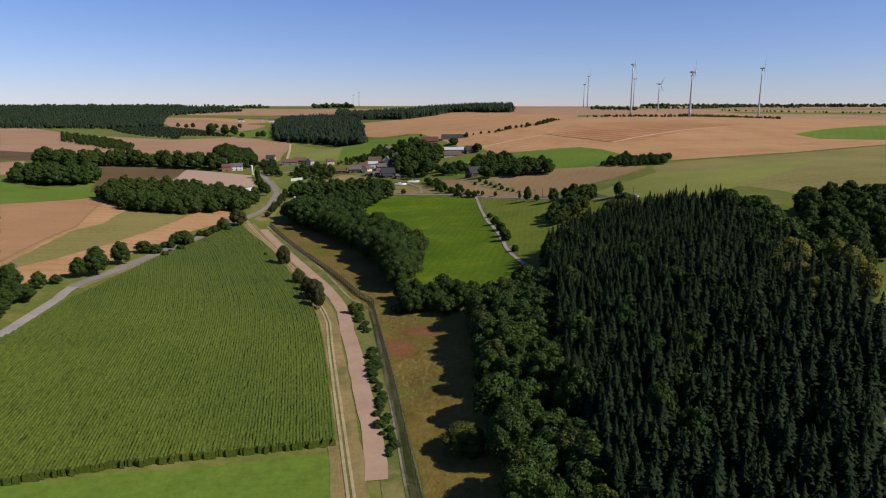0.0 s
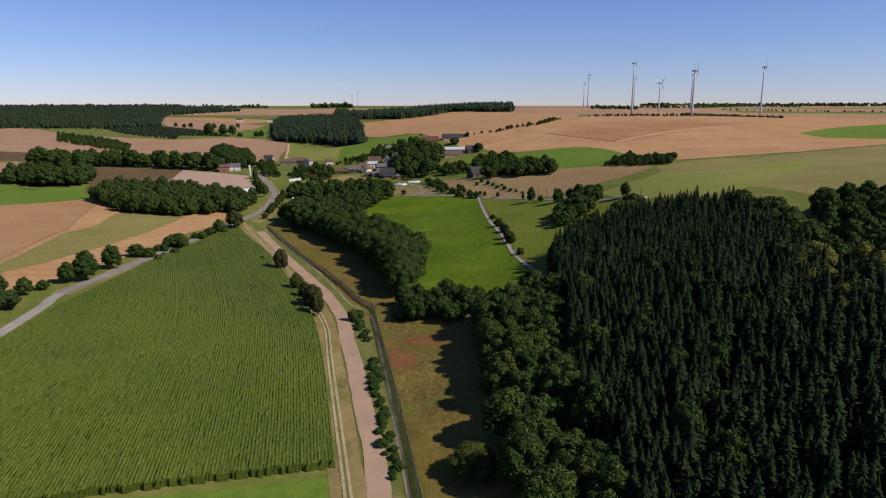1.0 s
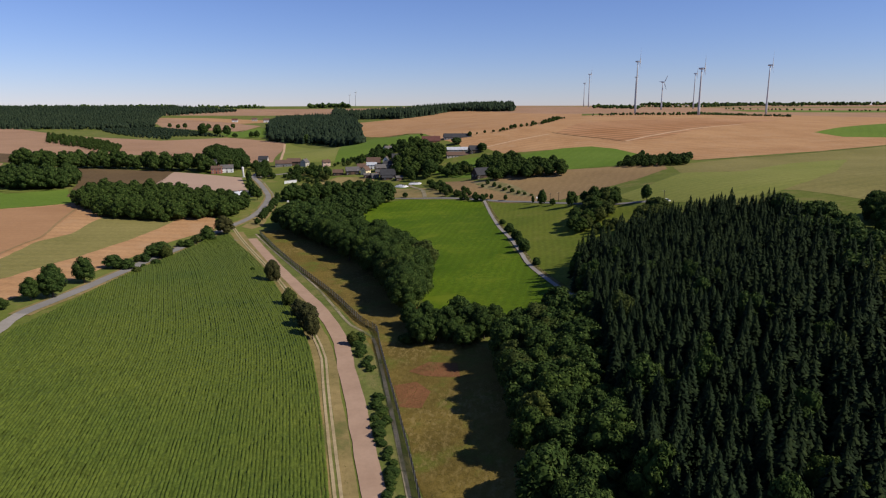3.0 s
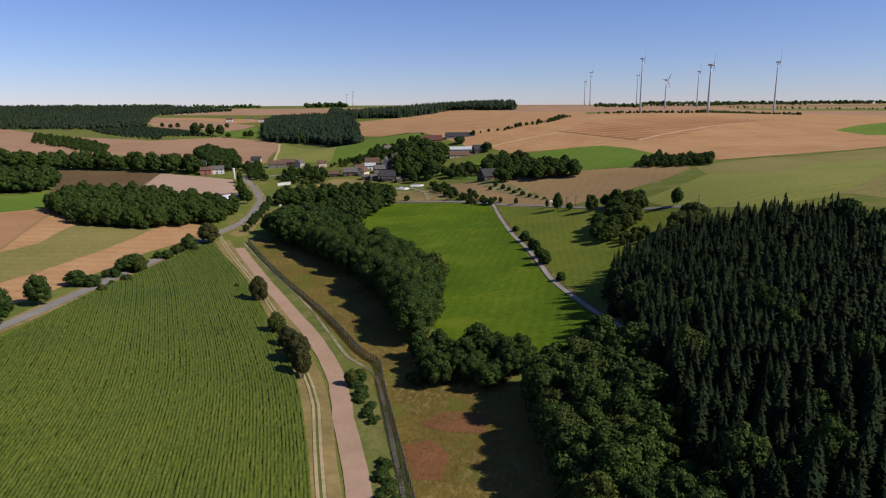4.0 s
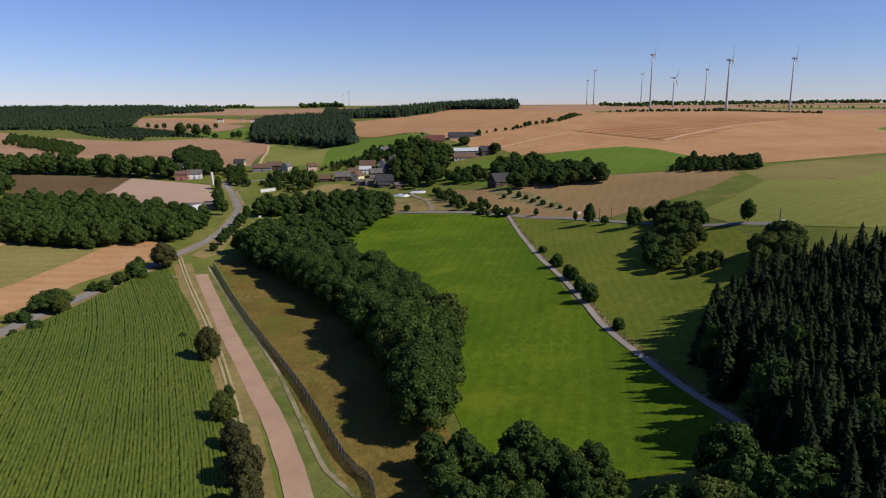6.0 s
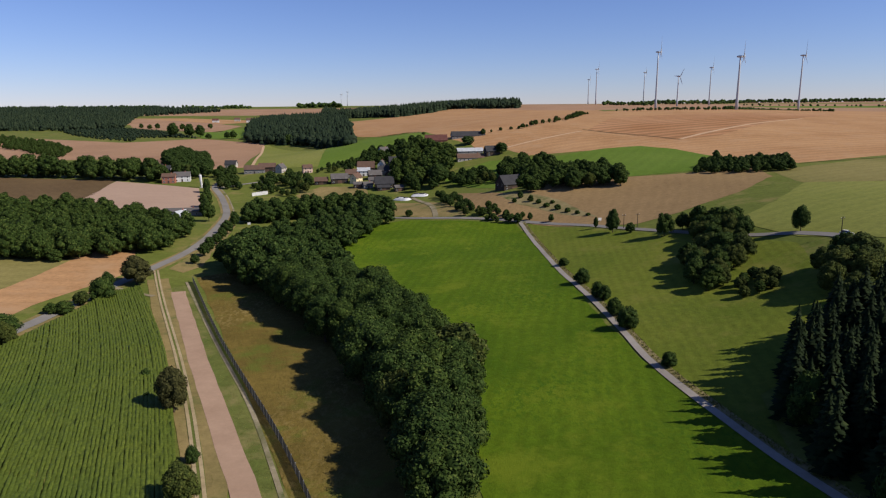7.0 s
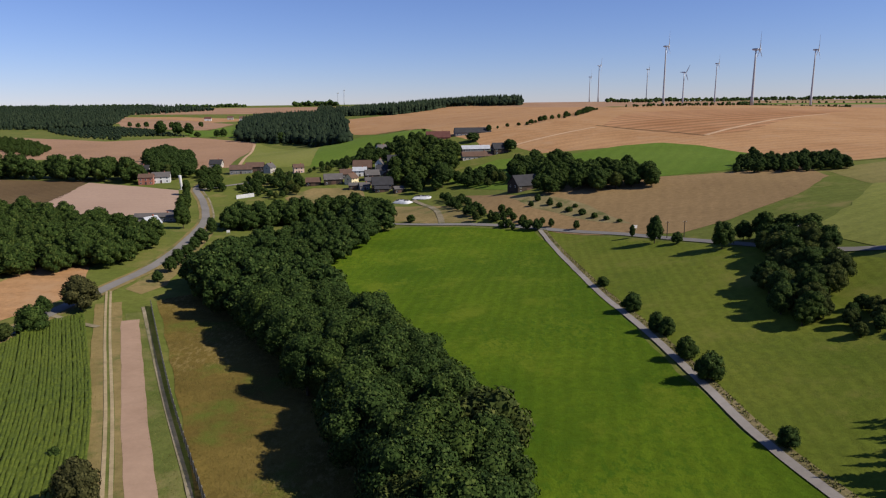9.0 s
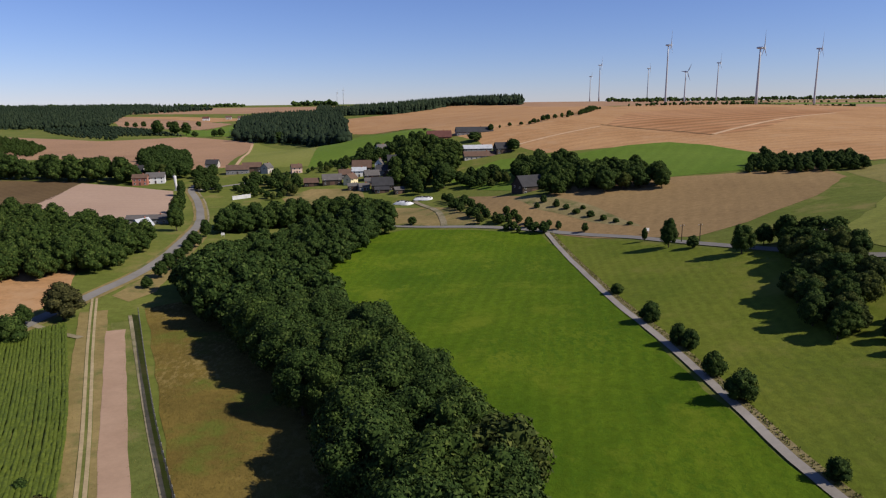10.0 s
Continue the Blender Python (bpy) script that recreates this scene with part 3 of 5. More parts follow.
LEFT_WOOD = [(-264.5, 515.3), (-277.4, 571.5), (-238.6, 582.9), (-193.0, 556), (-164, 540), (-144, 530), (-139.5, 496), (-141, 470), (-174.0, 447.6), (-218.9, 451.4)]
STREAM_A = [(-19.0, 249.3), (-13.7, 235.6), (-2.3, 230.3), (6.8, 230.3), (14.4, 236.4), (13.7, 249.3), (-0.8, 261.4), (-16.7, 261.4)]
STREAM_B = [(12.2, 225.0), (22.8, 231.0), (25.8, 213.6), (24.3, 196.8), (22.0, 182.4), (12.2, 185.4), (10.6, 202.2)]
STREAM_C = [(9.9, 163.4), (20.5, 151.2), (25.1, 136.0), (29.6, 117.0), (28.9, 98.0), (13.7, 101.1), (13.7, 122.4), (10.6, 139.8)]
BIRCHES = [(128.4, 316.2), (136.8, 294.9), (120.8, 216.6), (134.5, 215.8), (114.8, 175.6), (88.9, 161.9), (96.5, 194.6), (104.9, 238.6)]
UPPER_TREES = [(155.0, 290.3), (173.3, 296.4), (193.0, 282.0), (149.0, 209.0), (131.5, 215.1), (131.5, 240.2)]
SPRUCE_WOOD = [(42, 270), (47, 297), (66, 318), (98.8, 322.2), (116.3, 319.2), (114.0, 287.3)]
SPRUCE_NEAR = [(38, 238), (44, 262), (52, 288), (85.1, 319.2), (128.4, 307.8), (111.7, 206.7), (104.9, 154.3), (46.4, 59.3), (28.1, 61.6), (29.6, 155.0)]
FAR_WOOD = [(-275.9, 1124.8), (-363.3, 1479.0), (-451.4, 1931.2), (-345.8, 1958.5), (-191.5, 1528.4), (-135.3, 1160.5), (-98.0, 861.8), (-185.4, 1052.6)]
RIDGE_WOOD = [(-307.0, 1976.0), (-208.2, 1651.5), (-144.4, 1585.4), (-85.9, 1521.5), (-22.0, 1589.2), (25.8, 1696.3), (101.1, 1601.3), (160.4, 1580.0), (192.4, 1941.6), (121.3, 1967.2), (31.0, 2081.2), (-26.4, 1952.6), (-103.1, 1871.4), (-173.3, 1948.0), (-249.9, 2027.4), (-368.4, 2416.8)]
LEFT_FAR_WOOD = [(-1650, 2387), (-1139, 2192), (-868, 2189), (-660, 1600), (-640, 1568), (-717, 1482), (-803, 1492), (-1016, 1463)]
YOUNG_WOOD = [(-717, 1474), (-640, 1562), (-492, 1394), (-378, 1220), (-433, 1243), (-473, 1236), (-449, 1168), (-531, 1225), (-620, 1330)]
BACK_WOOD = [(-2584.0, 2128.0), (-1976.0, 1976.0), (-874.0, 2090.0), (-722.0, 2508.0), (-1140.0, 2964.0), (-2736.0, 2964.0)]
VILLAGE_J = [(-117.0, 733.4), (-89.7, 727.3), (-73.7, 738.0), (-76.0, 755.4), (-109.4, 748.6)]
VILLAGE_K = [(-163.4, 706.8), (-133.8, 686.3), (-110.2, 662.0), (-126.9, 656.6), (-155.8, 684.0)]
VILLAGE_A = [(-51.7, 716.7), (-47.1, 754.7), (-23.6, 767.6), (0.0, 744.8), (-3.8, 706.8), (-9.1, 665.8), (-17.5, 632.3), (-28.9, 641.4), (-40.3, 668.8), (-48.6, 649.8)]
VILLAGE_B = [(-87.4, 742.5), (-78.3, 782.0), (-69.2, 785.1), (-55.5, 786.6), (-32.7, 811.7), (-19.0, 778.2), (-50.2, 764.6), (-60.0, 730.4), (-73.7, 736.4)]
VILLAGE_C = [(-156.6, 717.4), (-131.5, 731.1), (-117.8, 713.6), (-107.9, 671.1), (-114.0, 655.9), (-132.2, 696.2), (-144.4, 684.8)]
VILLAGE_D = [(-211.3, 773.7), (-187.7, 760.0), (-163.4, 685.5), (-170.2, 677.2), (-183.2, 693.9)]
VILLAGE_E = [(-302.5, 899.1), (-307.8, 969.8), (-230.3, 823.8), (-199.9, 734.2), (-210.5, 722.8), (-234.8, 738.7)]
VILLAGE_F = [(27.4, 658.9), (38.8, 676.4), (63.1, 667.3), (63.8, 620.9), (77.5, 601.9), (88.9, 617.9), (87.4, 591.3), (86.6, 544.9), (66.1, 549.5), (41.8, 559.4), (32.7, 557.1), (41.8, 617.1), (23.6, 622.4)]
VILLAGE_G = [(-9.1, 668.8), (2.3, 675.6), (16.7, 676.4), (23.6, 655.9), (22.0, 624.0), (5.3, 627.0), (-6.8, 648.3)]
VILLAGE_H = [(-17.5, 632.3), (-6.1, 589.8), (5.3, 550.2), (6.1, 528.2), (-1.5, 535.8), (-12.9, 576.8)]
VILLAGE_I = [(4.6, 541.1), (12.9, 546.4), (24.3, 520.6), (32.7, 519.1), (29.6, 508.4), (9.9, 517.6)]
BELT_LINE = [(-439.3, 728.8), (-396.7, 717.4), (-359.5, 738.7), (-294.1, 729.6), (-235.6, 719.7)]
BELT_LEFT = [(-371.6, 582.2), (-326.0, 569.2), (-307.0, 595.8), (-333.6, 654.4), (-354.2, 637.6), (-388.4, 624.0)]
BELT_FAR = [(-708.3, 1274.5), (-527.4, 1111.9), (-457.5, 1016.1), (-418.8, 912.0), (-608.8, 1092.9)]
SLOPE_HEDGE = [(128.4, 560.1), (167.2, 618.6), (154.3, 579.1), (196.8, 586.7), (174.8, 537.3), (152.0, 541.1)]
COPSE_SLOPE = [(70, 404), (84, 436), (93, 434), (95, 418), (87, 395), (79, 380), (68, 367), (62, 360), (58, 364), (60, 380)]
COPSE_SLOPE_LOW = [(71.4, 372.4), (82.1, 362.5), (74.5, 350.4), (63.8, 355.7)]
COPSE_EDGE = [(84.4, 355.7), (95.0, 359.5), (101.1, 351.1), (84.4, 326.8), (76.0, 339.0)]
DITCH_SHRUBS = [(-35.0, 245.5), (-30.4, 228.8), (-27.4, 218.1), (-24.3, 200.6), (-21.3, 183.9), (-19.0, 170.2), (-17.5, 158.8), (-15.2, 149.0), (-12.9, 137.6)]
FENCE = [(-3.8, 117.0), (-8.4, 144.4), (-12.9, 171.0), (-18.2, 200.6), (-24.3, 234.8), (-27.4, 253.1), (-33.4, 263.0), (-50.2, 301.0), (-78.3, 357.2), (-111.0, 427.9)]
RIDGE_HEDGE = [(235.6, 1122.5), (309.3, 1122.5), (386.1, 1130.9), (576.1, 1387.0), (615.6, 1257.8)]
SLOPE_ROW = [(28.1, 801.8), (44.1, 819.3), (64.6, 823.8), (93.5, 862.6), (120.8, 894.5), (169.5, 1011.6)]
ROAD_TREES = [(-148.3, 267.1, 8.0, 3.2), (-143.7, 272.4, 11.5, 4.6), (-144.0, 294.7, 9.8, 3.9), (-146.3, 323.2, 5.6, 4.2), (-142.2, 326.7, 3.1, 2.7), (-143.2, 354.2, 3.7, 1.5), (-139.4, 355.9, 6.8, 5.5), (-139.9, 383.1, 3.3, 2.4), (-138.5, 395.4, 3.1, 1.2), (-137.3, 415.7, 5.7, 2.3), (-158.2, 238.9, 10.2, 4.1), (-152.7, 247.1, 6.6, 2.6), (-148.2, 229.3, 6.2, 4.7), (-151.1, 255.7, 3.6, 2.3), (-150, 222, 6.2, 3.6), (-146, 213, 5.6, 3.2), (-154, 232, 7.4, 3.6), (-143.5, 204, 5.0, 3.0), (-152, 210, 6.5, 3.5)]
TRACK_TREES = [(-75.7, 313.6, 10.9, 3.5), (-61.0, 277.6, 7.4, 3.2), (-49.7, 252.2, 10.1, 3.7), (-46.6, 244.1, 9.3, 2.9), (-129.8, 422.0, 10.8, 6.0), (-54.8, 264.8, 7.3, 3.2), (-51.9, 257.7, 6.8, 2.9)]
HEDGE_LEFT = [(-132.0, 400.4, 7.9, 3.8), (-135.6, 393.6, 5.2, 3.0), (-136.1, 383.8, 4.1, 2.7), (-134.7, 351.5, 6.8, 3.3), (-142.5, 353.7, 6.0, 3.6), (-140.1, 340.7, 4.0, 1.9), (-143.3, 339.9, 3.6, 2.4), (-131.9, 312.8, 4.1, 2.3), (-140.4, 323.1, 4.6, 4.0), (-147.0, 328.3, 4.7, 2.1), (-131.8, 331.9, 3.7, 2.3), (-135.4, 327.5, 2.0, 1.2), (-64.3, 292.0, 3.4, 1.2), (-89.0, 331.2, 3.2, 1.1), (-83.5, 318.9, 2.5, 0.9), (-33.4, 239.7, 4.5, 2.2), (-31.5, 242.6, 3.2, 1.7), (-16.3, 239.4, 3.6, 2.2), (-18.4, 241.2, 2.5, 1.4)]
LANE_SHRUBS = [(28.0, 419.4, 3.2, 1.8), (29.3, 394.1, 5.2, 2.4), (30.5, 378.0, 5.0, 1.9), (32.0, 374.5, 4.6, 1.9), (31.2, 359.9, 5.5, 2.2), (31.5, 348.5, 6.0, 2.7), (33.6, 321.7, 3.4, 1.7)]
JUNCTION_TREES = [(-120.8, 479.0, 5.6, 2.7), (-119.8, 468.4, 5.6, 2.4), (-121.8, 492.4, 4.5, 2.4), (-122.6, 503.7, 5.1, 2.5), (-123.9, 516.5, 6.3, 3.1), (-184.3, 671.7, 9.5, 3.1), (-167.8, 618.9, 9.1, 3.8), (-154.9, 578.3, 9.4, 3.7), (-127.0, 541.0, 7.0, 2.8), (-146.2, 557.0, 10.0, 3.6), (-119.5, 455.5, 3.6, 2.0), (-160.0, 598.0, 5.5, 2.6), (-174.0, 642.0, 6.0, 2.6), (-180.0, 658.0, 6.5, 2.6), (-44.4, 574.6, 4.4, 2.3), (-32.4, 552.0, 3.6, 2.2), (39.1, 503.3, 3.5, 1.6), (53.9, 473.0, 4.8, 1.1)]
BANK_SCRUB = [(30.1, 550.7, 3.8, 1.6), (34.5, 541.4, 3.7, 1.6), (38.0, 536.5, 2.6, 1.6), (41.0, 528.6, 2.5, 1.8), (45.6, 521.2, 3.0, 1.8), (49.3, 513.8, 2.4, 1.5), (52.9, 507.6, 1.9, 1.4), (56.7, 500.5, 1.6, 1.2), (25.9, 544.3, 2.7, 1.3), (44.9, 532.8, 2.0, 1.3)]
FAR_TREES = [(-208.0, 1079.4, 14.4, 4.3), (-176.2, 1050.0, 9.3, 4.9), (-149.8, 980.0, 6.1, 3.2), (-322.5, 1193.8, 11.6, 3.4), (-314.3, 1197.9, 12.5, 4.2), (-354.0, 1205.9, 8.6, 5.2), (-439.0, 1481.6, 11.0, 5.5), (-479.4, 1448.2, 13.6, 5.4), (-425.1, 1256.6, 23.0, 4.6), (-397.0, 1248.0, 21.2, 6.3), (-378.2, 1241.5, 19.5, 6.3), (-604.8, 1567.7, 10.7, 4.9), (-563.7, 1508.1, 11.2, 4.6), (-555.8, 1526.8, 12.4, 4.7), (-27.5, 856.6, 3.0, 2.1), (36.5, 723.0, 9.7, 5.0), (11.9, 769.4, 7.9, 6.7)]
ROUND_BUSH = [(4.7, 138.4, 8.3, 5.9)]
SLOPE_TREES = [(57.5, 458.1, 9.5, 2.8), (63.0, 451.0, 4.1, 1.9), (70.8, 432.7, 8.8, 3.1), (79.3, 436.4, 6.4, 2.7), (102.9, 394.5, 8.1, 2.8)]
HOUSES_CENTRE = [
    (-54.6, 671.4, 8, 13.7, 8.4, 3.8, 8.4, TIMBER, SLATE),
    (-54.5, 665.1, 8, 9.1, 4.6, 1.9, 3.4, TIMBER, SLATE),
    (-77.5, 693.5, 62, 8.4, 6.1, 3.8, 6.8, CREAM, BROWN_TILE),
    (-90.6, 696.5, 12, 12.9, 6.8, 3.4, 6.8, TIMBER, GREY_TILE),
    (-104.4, 695.9, 5, 9.9, 6.8, 2.3, 4.9, TIMBER, BROWN_TILE),
    (-74.3, 677.9, 10, 6.8, 5.3, 2.3, 3.8, TIMBER, GREY_TILE),
    (-67.0, 675.0, 20, 6.8, 5.3, 2.3, 4.2, GREY_WALL, GREY_TILE),
    (-72.8, 727.4, 0, 13.7, 7.6, 3.0, 7.6, TIMBER, BROWN_TILE),
    (-73.5, 712.8, 5, 9.9, 6.8, 3.8, 6.1, WHITE_WALL, PALE_ROOF),
    (-63.8, 700.2, 15, 9.9, 6.8, 3.4, 6.5, TIMBER, GREY_TILE),
    (-55.8, 710.1, 10, 10.6, 7.6, 3.4, 6.8, GREY_WALL, SLATE),
    (-60.0, 726.9, 80, 6.8, 5.3, 3.8, 6.8, WHITE_WALL, GREY_TILE),
    (-49.4, 729.1, 10, 9.9, 7.6, 3.8, 8.4, TIMBER, SLATE),
    (-122.6, 738.4, 20, 7.6, 6.8, 3.8, 6.1, PINK_WALL, BROWN_TILE),
]
HOUSES_EDGE = [
    (-15.6, 797.3, 5, 19.8, 9.9, 3.0, 7.6, RED_WALL, RED_TILE),
    (-61.8, 774.9, 30, 7.6, 6.1, 3.8, 6.8, WHITE_WALL, GREY_TILE),
    (13.8, 804.6, 5, 30.4, 12.2, 2.4, 6.1, GREY_WALL, SLATE),
    (12.8, 721.6, 8, 24.3, 7.6, 2.3, 5.2, PALE_WALL, BROWN_TILE),
    (11.8, 736.3, 8, 21.3, 7.6, 3.8, 6.1, GREY_WALL, PALE_ROOF),
    (29.0, 724.5, 15, 11.4, 7.6, 3.8, 7.6, TIMBER, SLATE),
    (28.0, 586.6, 28, 14.4, 9.9, 3.8, 8.7, TIMBER, SLATE),
    (-242.2, 739.8, 10, 12.9, 7.6, 4.6, 9.1, WHITE_WALL, SLATE),
    (-226.4, 711.3, 10, 9.9, 6.8, 4.6, 6.8, RED_WALL, BROWN_TILE),
    (-218.7, 718.9, 15, 12.2, 8.4, 3.8, 6.8, WHITE_WALL, GREY_TILE),
    (-168.8, 749.7, 8, 16.7, 8.4, 3.0, 6.1, GREY_WALL, BROWN_TILE),
    (-159.0, 753.4, 8, 13.7, 8.4, 3.8, 6.8, TIMBER, BROWN_TILE),
    (-199.2, 786.4, 0, 9.9, 6.8, 3.0, 6.1, PALE_WALL, SLATE),
    (-145.9, 745.2, 70, 7.6, 6.1, 3.8, 6.8, PALE_WALL, GREY_TILE),
    (-157.5, 545.5, 65, 7.6, 6.1, 3.8, 6.8, WHITE_WALL, PALE_ROOF),
    (-168.6, 583.7, 5, 24.3, 6.8, 2.3, 3.8, GREY_WALL, GREY_TILE),
    (-453.8, 1824.7, 10, 16.7, 10.6, 5.3, 9.9, WHITE_WALL, BROWN_TILE),
    (-547.0, 1861.7, 10, 15.2, 9.1, 4.6, 8.4, WHITE_WALL, RED_TILE),
    (-508.6, 1912.2, 10, 13.7, 9.1, 4.6, 8.4, PALE_WALL, BROWN_TILE),
    (-63.8, 686.1, 5, 6.8, 5.3, 2.7, 4.6, PALE_WALL, GREY_TILE),
    (-51.0, 695.1, 75, 9.1, 6.8, 3.8, 6.8, TIMBER, SLATE),
    (-82.8, 709.8, 10, 9.1, 6.1, 3.0, 6.1, GREY_WALL, BROWN_TILE),
    (-43.4, 658.9, 20, 6.1, 4.6, 2.3, 3.8, TIMBER, GREY_TILE),
]
POLES = [(63.1, 461.3), (87.4, 418.0), (107.2, 379.2), (67.6, 456.8)]
SIGN = (58.1, 483.0)
BOARD = (-119.1, 540.2)
CAR = (108.6, 378.7)
PILLAR = (-194.1, 690.2)
HEAP_A = (-39.1, 627.1)
HEAP_B = (-27.5, 635.3)
WALL_START = (-149.0, 661.7)
WALL_END = (-139.0, 668.1)
TURBINES = [(390.5, 1434.9, 101.1, 27, -102, 5), (402.2, 1124.0, 70.2, 21.1, -106, 2), (669.1, 1462.2, 100.3, 27, -110, 8), (446.8, 2135.6, 96.5, 27, -98, 40), (524.6, 2576.4, 81.9, 24.6, -98, 20), (636.6, 2310.4, 94.7, 27, -104, 70), (565.7, 1816.4, 68.3, 20.5, -70, 35), (706.7, 1976.0, 95.4, 27, -104, 12)]
FAR_TURBINES = [(-513, 3952, 60, 24, -90, 10), (-461, 3800, 71, 26, -85, 50)]
STREAM_D = [(11, 160), (30, 155), (36, 200), (38, 226), (31, 240), (18, 238), (24, 225), (22, 195), (12, 185)]

# ---- trees ----


def icosphere():
    bm = bmesh.new()
    bmesh.ops.create_icosphere(bm, subdivisions=1, radius=1)
    v, f = [tuple(x.co) for x in bm.verts], [[w.index for w in x.verts] for x in bm.faces]
    bm.free()
    return np.array(v), f


ICO_V, ICO_F = icosphere()


def fast_mesh(name, verts, groups, mat):
    """A mesh from an array of points and arrays of faces, each array with one number of corners."""
    me = bpy.data.meshes.new(name)
    verts = np.asarray(verts, np.float32)
    me.vertices.add(len(verts))
    me.vertices.foreach_set("co", verts.ravel())
    groups = [np.asarray(g, np.int32) for g in groups if len(g)]
    loops = np.concatenate([g.ravel() for g in groups])
    sizes = np.concatenate([np.full(len(g), g.shape[1], np.int32) for g in groups])
    me.loops.add(len(loops))
    me.loops.foreach_set("vertex_index", loops)
    me.polygons.add(len(sizes))
    me.polygons.foreach_set("loop_start", np.concatenate([[0], np.cumsum(sizes)[:-1]]).astype(np.int32))
    me.materials.append(mat)
    me.update(calc_edges=True)
    return me


def mesh_data(name, verts, faces, mat):
    me = bpy.data.meshes.new(name)
    me.from_pydata([tuple(map(float, v)) for v in verts], [], faces)
    me.materials.append(mat)
    me.update()
    return me


def unit(v):
    return v / np.linalg.norm(v, axis=-1, keepdims=True)


def crown_shape(seed, lobes=26, leaves=190, low=0.07, wide=0.40, size=0.027, lump=1.0, taper=0.25):
    """A broad crown one metre high: rounded lobes of small leaf clumps on a dense core, with dark gaps between the lobes."""
    rnd = np.random.default_rng(seed)
    ico = np.array(ICO_F)
    verts, tris, base = [], [], 0
    middle = np.array([0, 0, (low + 0.94) / 2])
    body = np.array([wide * 0.66, wide * 0.66, (0.94 - low) * 0.40])
    verts.append(middle + ICO_V * body)
    tris.append(ico)
    base = len(ICO_V)
    for k in range(lobes):
        up = 1 - 2 * (k + 0.5) / lobes
        up = up * 0.9 + 0.1
        a = k * 2.4 + rnd.uniform(-0.35, 0.35)
        flat_r = math.sqrt(max(0.0, 1 - up * up))
        span = wide * (1 - taper * max(0.0, up)) * rnd.uniform(0.85, 1.1)
        c = middle + np.array([flat_r * math.cos(a), flat_r * math.sin(a), up]) * np.array([span, span, (0.94 - low) / 2]) * rnd.uniform(0.62, 0.84)
        rad = np.array([1, 1, rnd.uniform(0.8, 1.05)]) * rnd.uniform(0.10, 0.165) * lump
        verts.append(c + ICO_V * rad * 0.9 * (1 + rnd.uniform(-0.12, 0.12, (len(ICO_V), 1))))
        tris.append(ico + base)
        base += len(ICO_V)
        d = rnd.normal(size=(leaves, 3))
        d[:, 2] = d[:, 2] * 0.9 + 0.25
        d = unit(d + 0.55 * unit(c - middle))
        at = c + d * rad * rnd.uniform(0.86, 1.16, (leaves, 1))
        nrm = unit(d + rnd.normal(size=(leaves, 3)) * 0.38)
        u = unit(np.cross(nrm, rnd.normal(size=(leaves, 3))))
        v = np.cross(nrm, u)
        s = size * rnd.uniform(0.55, 1.3, (leaves, 1))
        verts.append(np.stack([at + u * s, at - u * s * 0.6 + v * s * 0.75, at - u * s * 0.5 - v * s * 0.7 + nrm * s * 0.25], 1).reshape(-1, 3))
        tris.append(base + np.arange(leaves * 3).reshape(-1, 3))
        base += leaves * 3
    return np.concatenate(verts), [np.concatenate(tris)]


def crown_data(seed, mat, **how):
    return fast_mesh("crown", *crown_shape(seed, **how), mat)


def trunk_data(seed, high=0.6, thick=0.028, limbs=5):
    """A tapered trunk with a few limbs, for a tree one metre high."""
    rnd = random.Random(seed)
    verts, faces = [], []

    def limb(p, q, r0, r1):
        p, q = Vector(p), Vector(q)
        d = (q - p).normalized()
        u = d.orthogonal().normalized()
        v = d.cross(u)
        base = len(verts)
        for at, r in ((p, r0), ((p + q) / 2 + u * r0 * 0.5, (r0 + r1) / 2), (q, r1)):
            for k in range(6):
                a = k * math.pi / 3
                verts.append(at + u * math.cos(a) * r + v * math.sin(a) * r)
        for s in (0, 6):
            for k in range(6):
                faces.append([base + s + k, base + s + (k + 1) % 6, base + s + 6 + (k + 1) % 6, base + s + 6 + k])

    limb((0, 0, -0.04), (0, 0, high), thick, thick * 0.35)
    for k in range(limbs):
        z, a = rnd.uniform(0.25, high * 0.85), k * 2.4
        limb((0, 0, z), (0.22 * math.cos(a), 0.22 * math.sin(a), z + rnd.uniform(0.12, 0.25)), thick * 0.5, thick * 0.15)
    return mesh_data("trunk", verts, faces, BARK)


